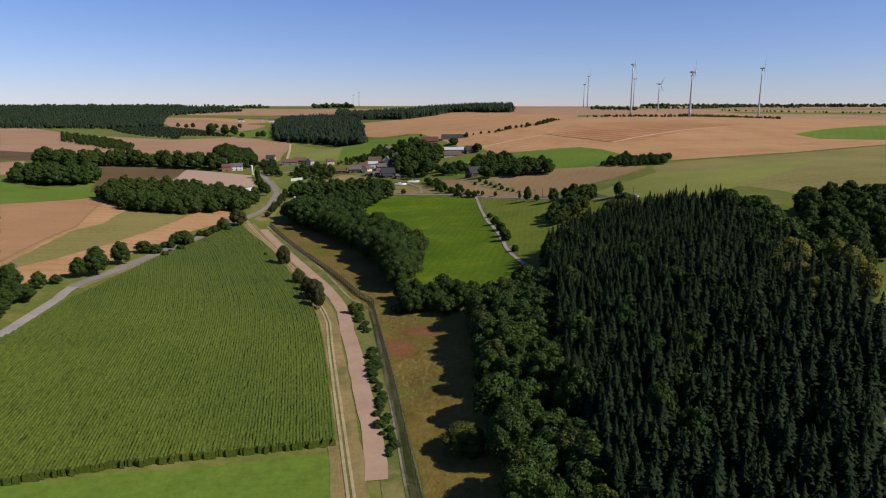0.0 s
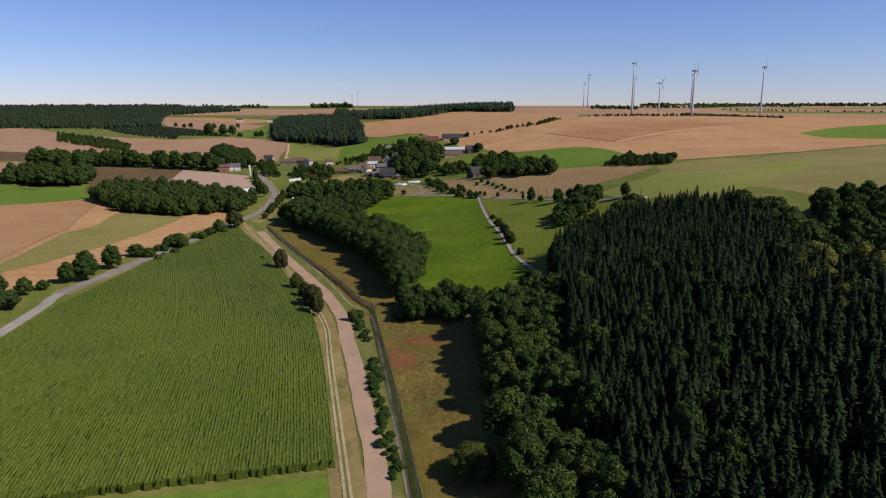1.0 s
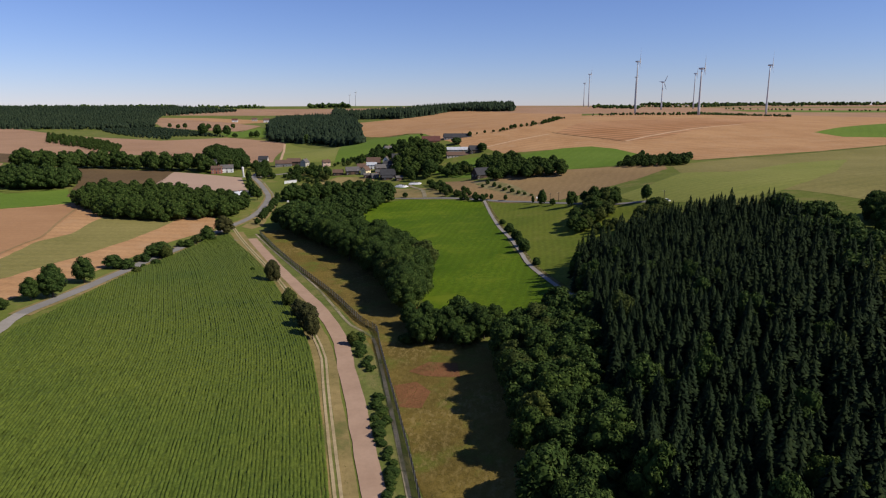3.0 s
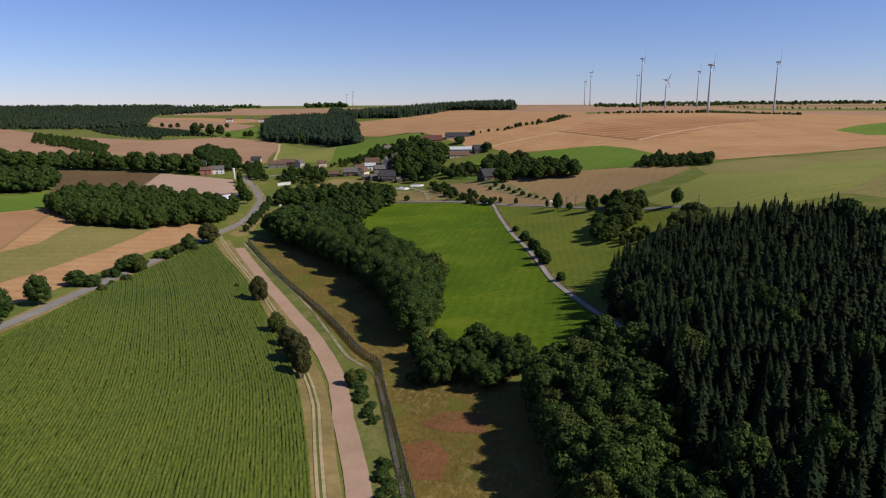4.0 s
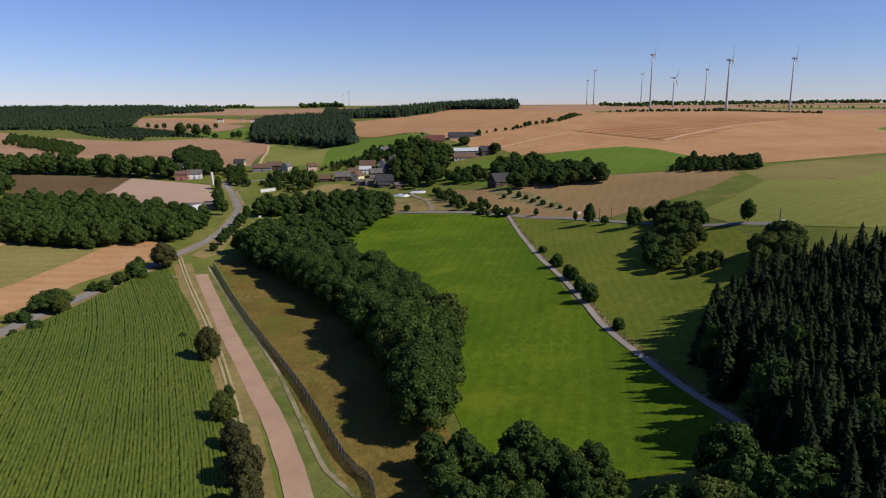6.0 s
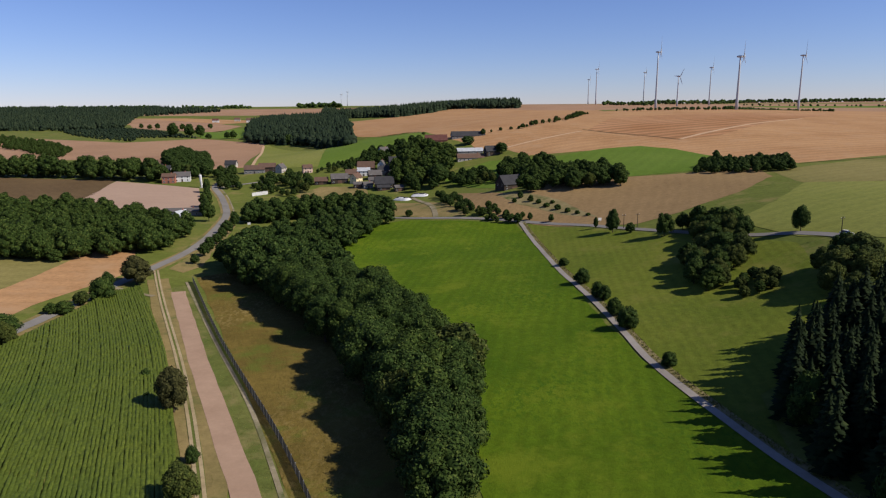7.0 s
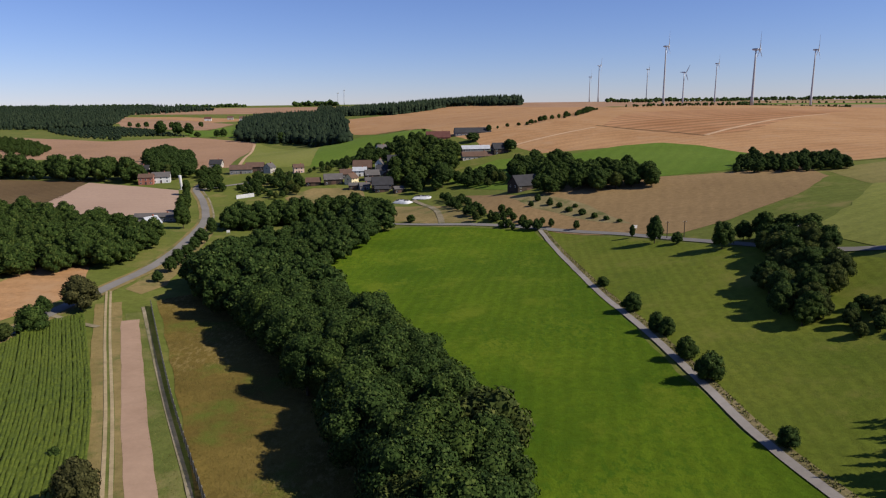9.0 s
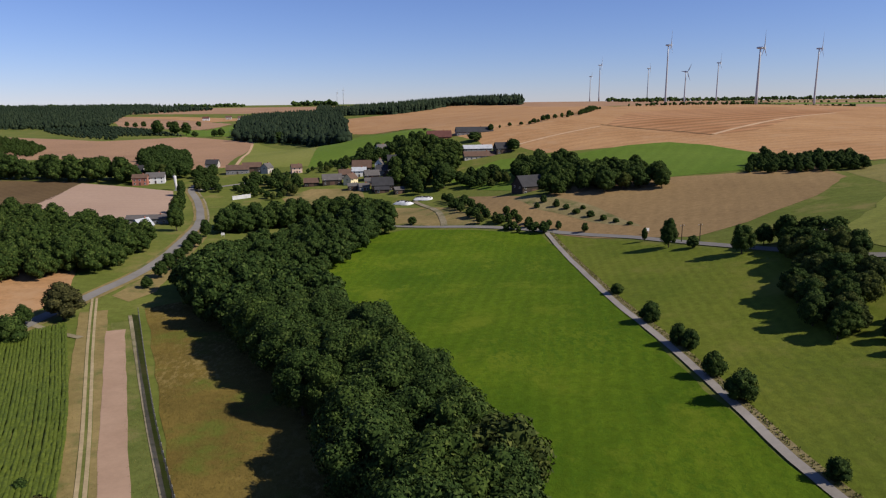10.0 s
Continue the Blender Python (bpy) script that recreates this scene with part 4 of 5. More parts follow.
def spruce_shape(seed, boughs=320, reach=0.19, slim=1.0):
    """A spruce crown one metre high: drooping boughs set closely up the stem, shorter towards the tip."""
    rnd = np.random.default_rng(seed)
    f = np.sort(rnd.uniform(0, 1, boughs) ** 1.15)
    a = np.arange(boughs) * 2.4 + rnd.uniform(-0.5, 0.5, boughs)
    z = 0.10 + 0.86 * f
    r = (reach * (1 - f) ** 0.8 + 0.014) * rnd.uniform(0.7, 1.22, boughs)
    w = (r * rnd.uniform(0.17, 0.30, boughs) + 0.005) * slim
    drop = r * rnd.uniform(0.2, 0.65, boughs)
    ca, sa, o = np.cos(a), np.sin(a), np.zeros(boughs)
    pts = np.stack([np.stack(p, -1) for p in (
        (o, o, z + 0.045), (ca * r * 0.6 - sa * w, sa * r * 0.6 + ca * w, z - drop * 0.75), (ca * r, sa * r, z - drop * 0.7),
        (ca * r * 0.6 + sa * w, sa * r * 0.6 - ca * w, z - drop * 0.75), (ca * r * 0.62, sa * r * 0.62, z - drop * 0.15))], 1)
    one = np.array([[0, 1, 4], [1, 2, 4], [2, 3, 4], [3, 0, 4]])
    tris = (np.arange(boughs)[:, None, None] * 5 + one).reshape(-1, 3)
    return pts.reshape(-1, 3), [tris]


NEAR_CROWNS = [crown_data(s, LEAF, lobes=30, leaves=270, wide=w, size=0.0195) for s, w in ((6, 0.40), (7, 0.36), (8, 0.43), (9, 0.38))]
CROWNS = [crown_data(s, LEAF, lobes=24, leaves=150, wide=w) for s, w in ((1, 0.40), (2, 0.36), (3, 0.43), (4, 0.38), (5, 0.33))]
PALE_CROWNS = [crown_data(s, LEAF_PALE, wide=w) for s, w in ((11, 0.34), (12, 0.38))]
YELLOW_CROWNS = [crown_data(s, YELLOW_LEAF, wide=0.3) for s in (15, 16)]
RUST_CROWNS = [crown_data(s, LEAF_RUST, wide=w) for s, w in ((21, 0.34), (22, 0.36))]
BUSHES = [crown_data(s, LEAF, lobes=18, leaves=120, low=0.0, wide=0.44, size=0.040, lump=1.5) for s in (31, 32)]
TRUNKS = [trunk_data(s) for s in (1, 2, 3)]
SPRUCES = [fast_mesh("crown", *spruce_shape(s, 460, 0.185, 0.72), NEEDLE) for s in (41, 42, 43, 44)]
SPRUCE_TRUNK = trunk_data(9, 0.95, 0.014, 0)


def tree(name, crown, trunk, x, y, high, broad, label, group, category="tree", rng=random):
    """One tree: an empty at its foot, the trunk and the crown under it. broad: the crown's width against its usual width."""
    root = tagged(new(name), label, category, group)
    root.matrix_world = Matrix.LocRotScale((x, y, ground_z(x, y) - 0.1), Euler((0, 0, rng.uniform(0, 6.28))),
                                           (high * broad, high * broad, high))
    for n, me in (("trunk", trunk), ("crown", crown)):
        new(n, me).parent = root
    return root


def scatter(outline, spacing, seed, keep=None):
    """Points within an outline, about spacing metres apart and unevenly set."""
    rnd = random.Random(seed)
    xs, ys = [p[0] for p in outline], [p[1] for p in outline]
    out, y, odd = [], min(ys), 0
    while y < max(ys):
        x = min(xs) + (spacing / 2 if odd else 0)
        while x < max(xs):
            px, py = x + rnd.uniform(-0.36, 0.36) * spacing, y + rnd.uniform(-0.36, 0.36) * spacing
            if inside(np.array(px), np.array(py), outline) and all(abs(px - h[0]) + abs(py - h[1]) > 9 for h in HOUSES_CENTRE + HOUSES_EDGE):
                out.append((px, py))
            x += spacing
        y += spacing * 0.87
        odd ^= 1
    return out


def broadleaf_wood(outline, spacing, lo, hi, seed, label, group, pale=0.12, single=18, broad=1.0, crowns=None):
    """A wood of single trees; those past the count, farther off, are joined."""
    rnd = random.Random(seed)
    places = sorted(scatter(outline, spacing, seed), key=lambda p: p[1])
    if len(places) > single:
        joined_trees("wood", [(x, y, rnd.uniform(lo, hi), broad * rnd.uniform(0.85, 1.15)) for x, y in places[single:]], FULL_CROWNS, LEAF, label + ", many together", seed)
    for x, y in places[:single]:
        kind = PALE_CROWNS if rnd.random() < pale else crowns or CROWNS
        kind = YELLOW_CROWNS if pale == 1.0 and rnd.random() < 0.4 else kind
        tree("tree", rnd.choice(kind), rnd.choice(TRUNKS), x, y, rnd.uniform(lo, hi), broad * rnd.uniform(0.85, 1.15), label, group, rng=rnd)


def joined_trees(name, places, shapes, mat, label, seed):
    """A wood too far or too thick to count: its trees joined into one mesh."""
    rnd = random.Random(seed)
    vs, fs, base = [], {}, 0
    for x, y, h, b in places:
        v, groups = shapes[rnd.randrange(len(shapes))]
        a = rnd.uniform(0, 6.28)
        c, s = math.cos(a) * h * b, math.sin(a) * h * b
        vs.append(np.stack([v[:, 0] * c - v[:, 1] * s + x, v[:, 0] * s + v[:, 1] * c + y, v[:, 2] * h + ground_z(x, y) - 0.2], -1))
        for g in groups:
            fs.setdefault(g.shape[1], []).append(g + base)
        base += len(v)
    ob = new(name, fast_mesh(name, np.concatenate(vs), [np.concatenate(g) for g in fs.values()], mat))
    return tagged(ob, label, "wood", kind="stuff")


FULL_CROWNS = [crown_shape(s, lobes=22, leaves=110, size=0.036) for s in (81, 82, 83)]
broadleaf_wood(COPSE, 6.6, 13.0, 17.5, 1, "dense green broadleaf tree in the copse", "copse trees", 0.04, 75, 0.98, NEAR_CROWNS)
broadleaf_wood(STREAM_A, 6.0, 6.5, 10, 4, "green broadleaf tree at the wet meadow", "stream trees", 0.15)
broadleaf_wood(STREAM_B, 6.5, 9.5, 13.5, 5, "green broadleaf tree at the wet meadow", "stream trees", 0.12)
broadleaf_wood(STREAM_C, 6.5, 9.5, 13.5, 6, "green broadleaf tree at the foot of the spruces", "stream trees", 0.12)
broadleaf_wood(STREAM_D, 6.0, 9.5, 13.5, 11, "green broadleaf tree at the foot of the spruces", "stream trees", 0.12)
broadleaf_wood(COPSE_SLOPE, 5.2, 5.5, 9.5, 7, "spreading broadleaf tree in the meadow copse", "meadow copse trees", 0.6, 40, 1.1)
broadleaf_wood(COPSE_SLOPE_LOW, 5.0, 3.5, 5, 8, "low bushy tree in the meadow copse", "meadow copse trees", 0.4, 60, 1.2)
broadleaf_wood(COPSE_EDGE, 7, 8, 11, 9, "broadleaf tree at the edge of the spruces", "meadow copse trees", 0.8, 60, 1.1)
broadleaf_wood(BIRCHES, 8, 11, 15, 10, "pale yellowish birch among the spruces", "birches", 1.0, 20)


LIGHT_CROWNS = [crown_shape(s, lobes=19, leaves=85, low=0.04, wide=0.36, size=0.040, taper=0.4) for s in (61, 62, 63, 64)]


def far_places(outline, spacing, lo, hi, seed):
    r = random.Random(seed)
    return [(x, y, r.uniform(lo, hi), r.uniform(0.85, 1.2)) for x, y in scatter(outline, spacing, seed)]


for outline, spacing, lo, hi, seed, label in (
        (COPSE_UPPER, 7.0, 10, 14, 21, "dark green row of tall trees below the village"),
        (COPSE_MID, 6.5, 8, 13.5, 28, "green broadleaf wood behind the copse"),
        (LEFT_WOOD, 6.5, 6, 13.5, 22, "green roadside wood beside the stubble"),
        (UPPER_TREES, 8.0, 8, 13, 23, "dark broadleaf wood on the upper slope"),
        (BELT_LEFT, 8.0, 11, 19, 25, "clump of broadleaf trees between the fields"),
        (BELT_FAR, 9.0, 5, 8, 26, "far hedge of trees across the tan field"),
        (SLOPE_HEDGE, 5.0, 4, 7, 27, "hedge of dark bushes on the slope")):
    joined_trees("wood", far_places(outline, spacing, lo, hi, seed), LIGHT_CROWNS, LEAF, label, seed)

r24 = random.Random(24)
joined_trees("wood", [(q[0] + r24.uniform(-5, 5), q[1] + r24.uniform(-4, 16), r24.uniform(10, 21), r24.uniform(0.8, 1.2)) for q in smooth_line(BELT_LINE, 2.6)],
             LIGHT_CROWNS, LEAF, "belt of tall broadleaf trees behind the fields", 24)

for outline, spacing, lo, hi, seed, label in (
        (VILLAGE_A, 10.0, 8, 17, 31, "tall old broadleaf tree among the village houses"),
        (VILLAGE_B, 8.0, 6, 10, 32, "green tree on the slope above the village"),
        (VILLAGE_C, 8.0, 5, 9, 33, "green garden tree at the village edge"),
        (VILLAGE_D, 8.0, 5, 8, 34, "green garden tree at the bend of the road"),
        (VILLAGE_E, 8.5, 10, 14, 35, "tall broadleaf tree beside the farmhouse"),
        (VILLAGE_F, 8.5, 8, 12, 36, "dark broadleaf tree beside the wooden barn"),
        (VILLAGE_G, 8.0, 6, 9, 37, "green tree below the farm"),
        (VILLAGE_H, 6.5, 4, 6, 38, "small fruit tree beside the farm drive"),
        (VILLAGE_J, 7.0, 3.5, 6, 40, "small garden tree between the houses"),
        (VILLAGE_K, 7.0, 3.5, 6, 60, "small orchard tree in the meadow"),
        (VILLAGE_I, 5.5, 3, 5.5, 39, "bushy tree beside the country road")):
    broadleaf_wood(outline, spacing, lo, hi, seed, label, "village trees", 0.3, 4)

SPRUCE_ALL = scatter(SPRUCE_NEAR, 3.5, 5) + scatter(SPRUCE_WOOD, 3.5, 6)
FINE = [spruce_shape(s, 190, 0.20) for s in (45, 46, 47, 48)]
rnd = random.Random(7)


def tall():
    return rnd.uniform(12.0, 16.5)


rnd.shuffle(SPRUCE_ALL)
SPRUCE_ALL.sort(key=lambda p: p[0] + 0.45 * abs(p[1] - 190))
mixed = [p for p in SPRUCE_ALL if rnd.random() < 0.05]
SPRUCE_ALL = [p for p in SPRUCE_ALL if p not in mixed]
near_spruce = SPRUCE_ALL[:290]
for x, y in near_spruce:
    tree("spruce", rnd.choice(SPRUCES), SPRUCE_TRUNK, x, y, tall(), rnd.uniform(0.95, 1.25), "tall dark green spruce in the plantation", "spruces", rng=rnd)
joined_trees("spruce_wood", [(x, y, tall(), rnd.uniform(0.95, 1.3)) for x, y in SPRUCE_ALL[290:]], FINE, NEEDLE, "thick dark spruce plantation on the slope", 8)
for x, y in mixed[:30]:
    tree("tree", rnd.choice(CROWNS + PALE_CROWNS[:1]), rnd.choice(TRUNKS), x, y, rnd.uniform(12, 16), rnd.uniform(0.6, 0.8), "muted green broadleaf tree standing among spruces", "broadleaf trees in the plantation", rng=rnd)

for spots_list, label, group in ((ROAD_TREES, "round green roadside tree beside the asphalt", "roadside trees"),
                                 (SLOPE_TREES, "single broadleaf tree with a clear trunk at the road", "trees at the cross road")):
    for x, y, h, r in spots_list:
        tree("tree", rnd.choice(CROWNS), rnd.choice(TRUNKS), x, y, h * 1.12, 0.95 * r / h / 0.4, label, group, rng=rnd)
for x, y, h, r in TRACK_TREES:
    tree("tree", rnd.choice(RUST_CROWNS + PALE_CROWNS[:1]), rnd.choice(TRUNKS), x, y, h * 1.08, 0.82 * r / h / 0.36, "brownish green tree beside the farm track", "track trees", rng=rnd)
for x, y, h, r in LANE_SHRUBS:
    tree("shrub", rnd.choice(BUSHES), rnd.choice(TRUNKS), x + 1.5, y, h, 1.05 * r / h / 0.5, "dark green shrub at the edge of the lane", "lane shrubs", "shrub", rng=rnd)
for x, y, h, r in JUNCTION_TREES:
    tree("tree", rnd.choice(CROWNS), rnd.choice(TRUNKS), x, y, h * 1.2, 0.85 * r / h / 0.4, "small bushy tree on the road verge", "verge trees", rng=rnd)
for x, y, h, r in HEDGE_LEFT:
    tree("shrub", rnd.choice(BUSHES + PALE_CROWNS[:1]), rnd.choice(TRUNKS), x, y, h, min(1.4, r / h / 0.45), "bushy green shrub on the grass verge", "verge shrubs", "shrub", rng=rnd)
for x, y, h, r in BANK_SCRUB:
    tree("shrub", rnd.choice(BUSHES), rnd.choice(TRUNKS), x, y, h, r / h / 0.5, "low scrub on the dry grass bank", "bank scrub", "shrub", rng=rnd)
for x, y, h, r in FAR_TREES:
    tree("tree", rnd.choice(CROWNS), rnd.choice(TRUNKS), x, y, h, max(1.0, r / h / 0.4), "single dark tree at a far field edge", "far trees", rng=rnd)
for x, y, h, r in ROUND_BUSH:
    tree("willow_bush", crown_data(71, LEAF_PALE, lobes=34, leaves=260, low=0.0, wide=0.46, size=0.022, lump=1.2), rnd.choice(TRUNKS), x, y, 6.5, r / 6.5 / 0.55,
         "large rounded willow bush in the wet meadow", "", "bush", rng=rnd)
for q in smooth_line(DITCH_SHRUBS[:3], 1.7) + smooth_line(DITCH_SHRUBS[3:], 1.9):
    tree("shrub", rnd.choice(BUSHES), rnd.choice(TRUNKS), q[0] + rnd.uniform(0.2, 3.0), q[1], rnd.uniform(1.0, 2.1), rnd.uniform(1.3, 2.1),
         "low green shrub beside the raked strip", "ditch shrubs", "shrub", rng=rnd)


def tussocks(name, outline, count, lo, hi, mat, label, seed):
    """Rough grass: tufts of bent blades."""
    r = np.random.default_rng(seed)
    xs, ys = np.array([p[0] for p in outline]), np.array([p[1] for p in outline])
    p = r.uniform((xs.min(), ys.min()), (xs.max(), ys.max()), (count * 6, 2))
    p = p[inside(p[:, 0], p[:, 1], outline)][:count]
    z = np.array([ground_z(x, y) for x, y in p])
    vs, base, tris = [], 0, []
    for k in range(7):
        a = r.uniform(0, 6.28, len(p))
        h = r.uniform(lo, hi, len(p))
        w, lean = h * 0.28, h * r.uniform(0.2, 0.8, len(p))
        c, s = np.cos(a), np.sin(a)
        vs.append(np.stack([np.stack([p[:, 0] - s * w, p[:, 1] + c * w, z + 0.1], -1), np.stack([p[:, 0] + s * w, p[:, 1] - c * w, z + 0.1], -1),
                            np.stack([p[:, 0] + c * lean, p[:, 1] + s * lean, z + h + 0.1], -1)], 1).reshape(-1, 3))
        tris.append(base + np.arange(len(p) * 3).reshape(-1, 3))
        base += len(p) * 3
    return tagged(new(name, fast_mesh(name, np.concatenate(vs), [np.concatenate(tris)], mat)), label, "grass", kind="stuff")


tussocks("reed_grass", REED_AREA, 34000, 0.06, 0.17, REED_BLADE, "brown and olive tussocks of wet meadow", 61)
VERGE_AREA = offset(smooth_line(DITCH_LINE, 15), 0.8) + offset(smooth_line(DITCH_LINE, 15), -2.8)[::-1]
tussocks("verge_grass", VERGE_AREA, 9000, 0.06, 0.18, VERGE_BLADE, "rough tall grass along the ditch", 62)
EDGE_AREA = offset(smooth_line(FARM_TRACK, 15), 3.4) + offset(smooth_line(FARM_TRACK, 15), 1.4)[::-1]
tussocks("verge_grass", EDGE_AREA, 5000, 0.06, 0.18, VERGE_BLADE, "rough grass between maize and track", 63)
EDGE_AREA = offset(smooth_line(FARM_TRACK, 15), -1.4) + offset(smooth_line(FARM_TRACK, 15), -2.5)[::-1]
tussocks("verge_grass", EDGE_AREA, 5000, 0.06, 0.18, VERGE_BLADE, "rough grass between track and raked soil", 64)

LANE_EDGE = offset(smooth_line(LANE_LINE, 15), 1.1) + offset(smooth_line(LANE_LINE, 15), 2.5)[::-1]
tussocks("verge_grass", LANE_EDGE, 3500, 0.15, 0.5, VERGE_BLADE, "tall brownish weeds along the lane", 65)


def cone_tree(seed):
    """A small conifer of three ragged skirts, for woods on the horizon."""
    r = random.Random(seed)
    verts, faces = [], []
    for z0, z1, w in ((0.05, 0.6, 0.26), (0.35, 0.82, 0.2), (0.62, 1.0, 0.12)):
        base = len(verts)
        verts += [(w * r.uniform(0.75, 1.2) * math.cos(k * 1.047), w * r.uniform(0.75, 1.2) * math.sin(k * 1.047), z0 + r.uniform(-0.04, 0.04)) for k in range(6)] + [(0, 0, z1)]
        faces += [[base + k, base + (k + 1) % 6, base + 6] for k in range(6)]
    return np.array(verts), [np.array(faces)]


def round_tree(seed):
    """A small lumpy crown for hedges and woods on the horizon."""
    r = np.random.default_rng(seed)
    verts, faces = [], []
    for k in range(3):
        c = np.array([*r.uniform(-0.2, 0.2, 2), r.uniform(0.2, 0.6)])
        base = len(verts)
        verts += list(c + ICO_V * r.uniform(0.2, 0.32) * (1 + r.uniform(-0.3, 0.3, (len(ICO_V), 1))))
        faces += [[base + i for i in q] for q in ICO_F]
    return np.array(verts), [np.array(faces)]


CONES = [cone_tree(s) for s in range(5)]
ROUNDS = [round_tree(s) for s in range(6)]
joined_trees("far_wood", far_places(FAR_WOOD, 7, 10, 19, 41), CONES + ROUNDS[:4], HAZED_NEEDLE, "distant dark conifer wood on the hill", 41)
joined_trees("far_wood", far_places(RIDGE_WOOD, 9, 13, 22, 42), CONES + ROUNDS[:3], HAZED_NEEDLE, "long dark wood along the ridge", 42)
joined_trees("far_wood", far_places(YOUNG_WOOD, 8, 4, 7, 48), ROUNDS, HAZED_NEEDLE, "low young plantation below the far forest", 48)
joined_trees("far_wood", far_places(LEFT_FAR_WOOD, 12, 10, 17, 43), CONES + ROUNDS[:2], HAZED_NEEDLE, "broad dark forest on the far slope", 43)


joined_trees("far_wood", far_places(BACK_WOOD, 19, 14, 20, 47), [cone_tree(s) for s in (91, 92)] + ROUNDS[:1], HAZED_NEEDLE, "forest on the far skyline", 47)


def line_places(pts, step, lo, hi, seed, gap=0.0, side=2.0):
    r = random.Random(seed)
    return [(q[0] + r.uniform(-side, side), q[1] + r.uniform(-side, side), r.uniform(lo, hi), r.uniform(0.9, 1.4))
            for q in smooth_line(pts, step) if r.random() >= gap]


joined_trees("far_hedge", line_places(RIDGE_HEDGE, 2.6, 4, 7, 44, 0.12), ROUNDS, LEAF, "broken dark hedge along the ridge", 44)
joined_trees("far_hedge", [p for p in line_places([(x * 2.1, y * 2.0) for x, y in RIDGE_HEDGE], 6, 7, 12, 45, 0.2, 8)], ROUNDS, LEAF, "far line of trees on the horizon", 45)
for x, y, h, b in line_places(SLOPE_ROW, 8.0, 3.0, 7, 46, 0.08):
    tree("tree", rnd.choice(CROWNS), rnd.choice(TRUNKS), x, y, h, b * 0.95, "small round tree in the row on the stubble slope", "slope row", rng=rnd)


def skyline(az0, az1, far, step, lo, hi, seed, gap, label, deep=60):
    """Trees along a far line, between two bearings in degrees."""
    r = random.Random(seed)
    places, a = [], az0
    while a < az1:
        if r.random() >= gap:
            d = far + r.uniform(0, deep)
            places.append((d * math.sin(radians(a)), d * math.cos(radians(a)), r.uniform(lo, hi), r.uniform(1.0, 1.5)))
        a += math.degrees(step / far)
    joined_trees("far_hedge", places, ROUNDS, LEAF, label, seed)


skyline(-22.5, -14.5, 3300, 20, 12, 20, 51, 0.45, "scattered trees on the far skyline")
skyline(-18.6, -14.2, 3000, 5, 12, 20, 52, 0.05, "small wood on the far skyline", 120)
skyline(-10.6, -7.4, 2900, 4, 18, 30, 53, 0.0, "dark wood on the far skyline", 160)
skyline(12.2, 15.8, 1900, 4, 10, 15, 54, 0.0, "rounded wood behind the wind turbines", 130)
skyline(16, 38, 3200, 4, 12, 22, 55, 0.05, "hazy wooded skyline behind the fields", 400)
skyline(22, 36, 2100, 9, 5, 9, 56, 0.3, "far hedge behind the stubble field")
skyline(-36, -21, 3400, 7, 14, 22, 57, 0.05, "wooded far skyline", 300)

# ---- wind turbines ----
WHITE, wn_, wl_, wb_ = material("white_paint", 0.45, 0.4)
wb_.inputs["Base Color"].default_value = (0.42, 0.43, 0.45, 1)


def ring_tube(rings, sides=16):
    """A mesh from rings of (centre, radius) along z."""
    verts = [(c[0] + r * math.cos(k * 2 * math.pi / sides), c[1] + r * math.sin(k * 2 * math.pi / sides), c[2]) for c, r in rings for k in range(sides)]
    faces = [[s * sides + k, s * sides + (k + 1) % sides, (s + 1) * sides + (k + 1) % sides, (s + 1) * sides + k] for s in range(len(rings) - 1) for k in range(sides)]
    faces.append(list(range(sides))[::-1])
    faces.append([(len(rings) - 1) * sides + k for k in range(sides)])
    return verts, faces


def wind_turbine(x, y, hub, blade, yaw, spin, label):
    root = tagged(new("wind_turbine"), label, "wind turbine", "wind turbines")
    root.matrix_world = pose(x, y, ground_z(x, y) - 0.5, 0, 0, yaw)
    v, f = ring_tube([((0, 0, hub * k / 6), 2.1 - 1.2 * k / 6) for k in range(7)])
    mesh_object("tower", v, f, WHITE, root, True)
    v, f = ring_tube([((0, 0, -1.5), 0.7), ((0, 0, -1.0), 1.4), ((0, 0, 3.5), 1.5), ((0, 0, 6), 1.1), ((0, 0, 6.8), 0.4)])
    nac = mesh_object("nacelle", [(p[0], -p[2] + 2, p[1] + hub + 1.2) for p in v], [q[::-1] for q in f], WHITE, root, True)
    v, f = ring_tube([((0, 0, 0), 1.3), ((0, 0, 1.5), 1.2), ((0, 0, 2.8), 0.7), ((0, 0, 3.2), 0.15)])
    mesh_object("hub", [(p[0], p[2] + 3.4, p[1] + hub + 1.2) for p in v], [q[::-1] for q in f], WHITE, root, True)
    for k in range(3):
        a = radians(spin + 120 * k)
        prof = ((0.0, 0.9, 0.7), (0.08, 1.0, 0.7), (0.2, 2.0, 0.45), (0.5, 1.4, 0.25), (0.85, 0.8, 0.12), (1.0, 0.2, 0.05))
        verts, faces = [], []
        for s, w, th in prof:
            for cx, cy in ((-w * 0.4, 0), (0, th), (w, 0), (0, -th)):
                r = 1.2 + s * blade
                verts.append((r * math.sin(a) + cx * math.cos(a), 4.9 + cy, hub + 1.2 + r * math.cos(a) - cx * math.sin(a)))
        for s in range(len(prof) - 1):
            for q in range(4):
                faces.append([s * 4 + q, s * 4 + (q + 1) % 4, s * 4 + 4 + (q + 1) % 4, s * 4 + 4 + q])
        faces += [[3, 2, 1, 0], [20, 21, 22, 23]]
        mesh_object("blade", verts, faces, WHITE, root)
    return root


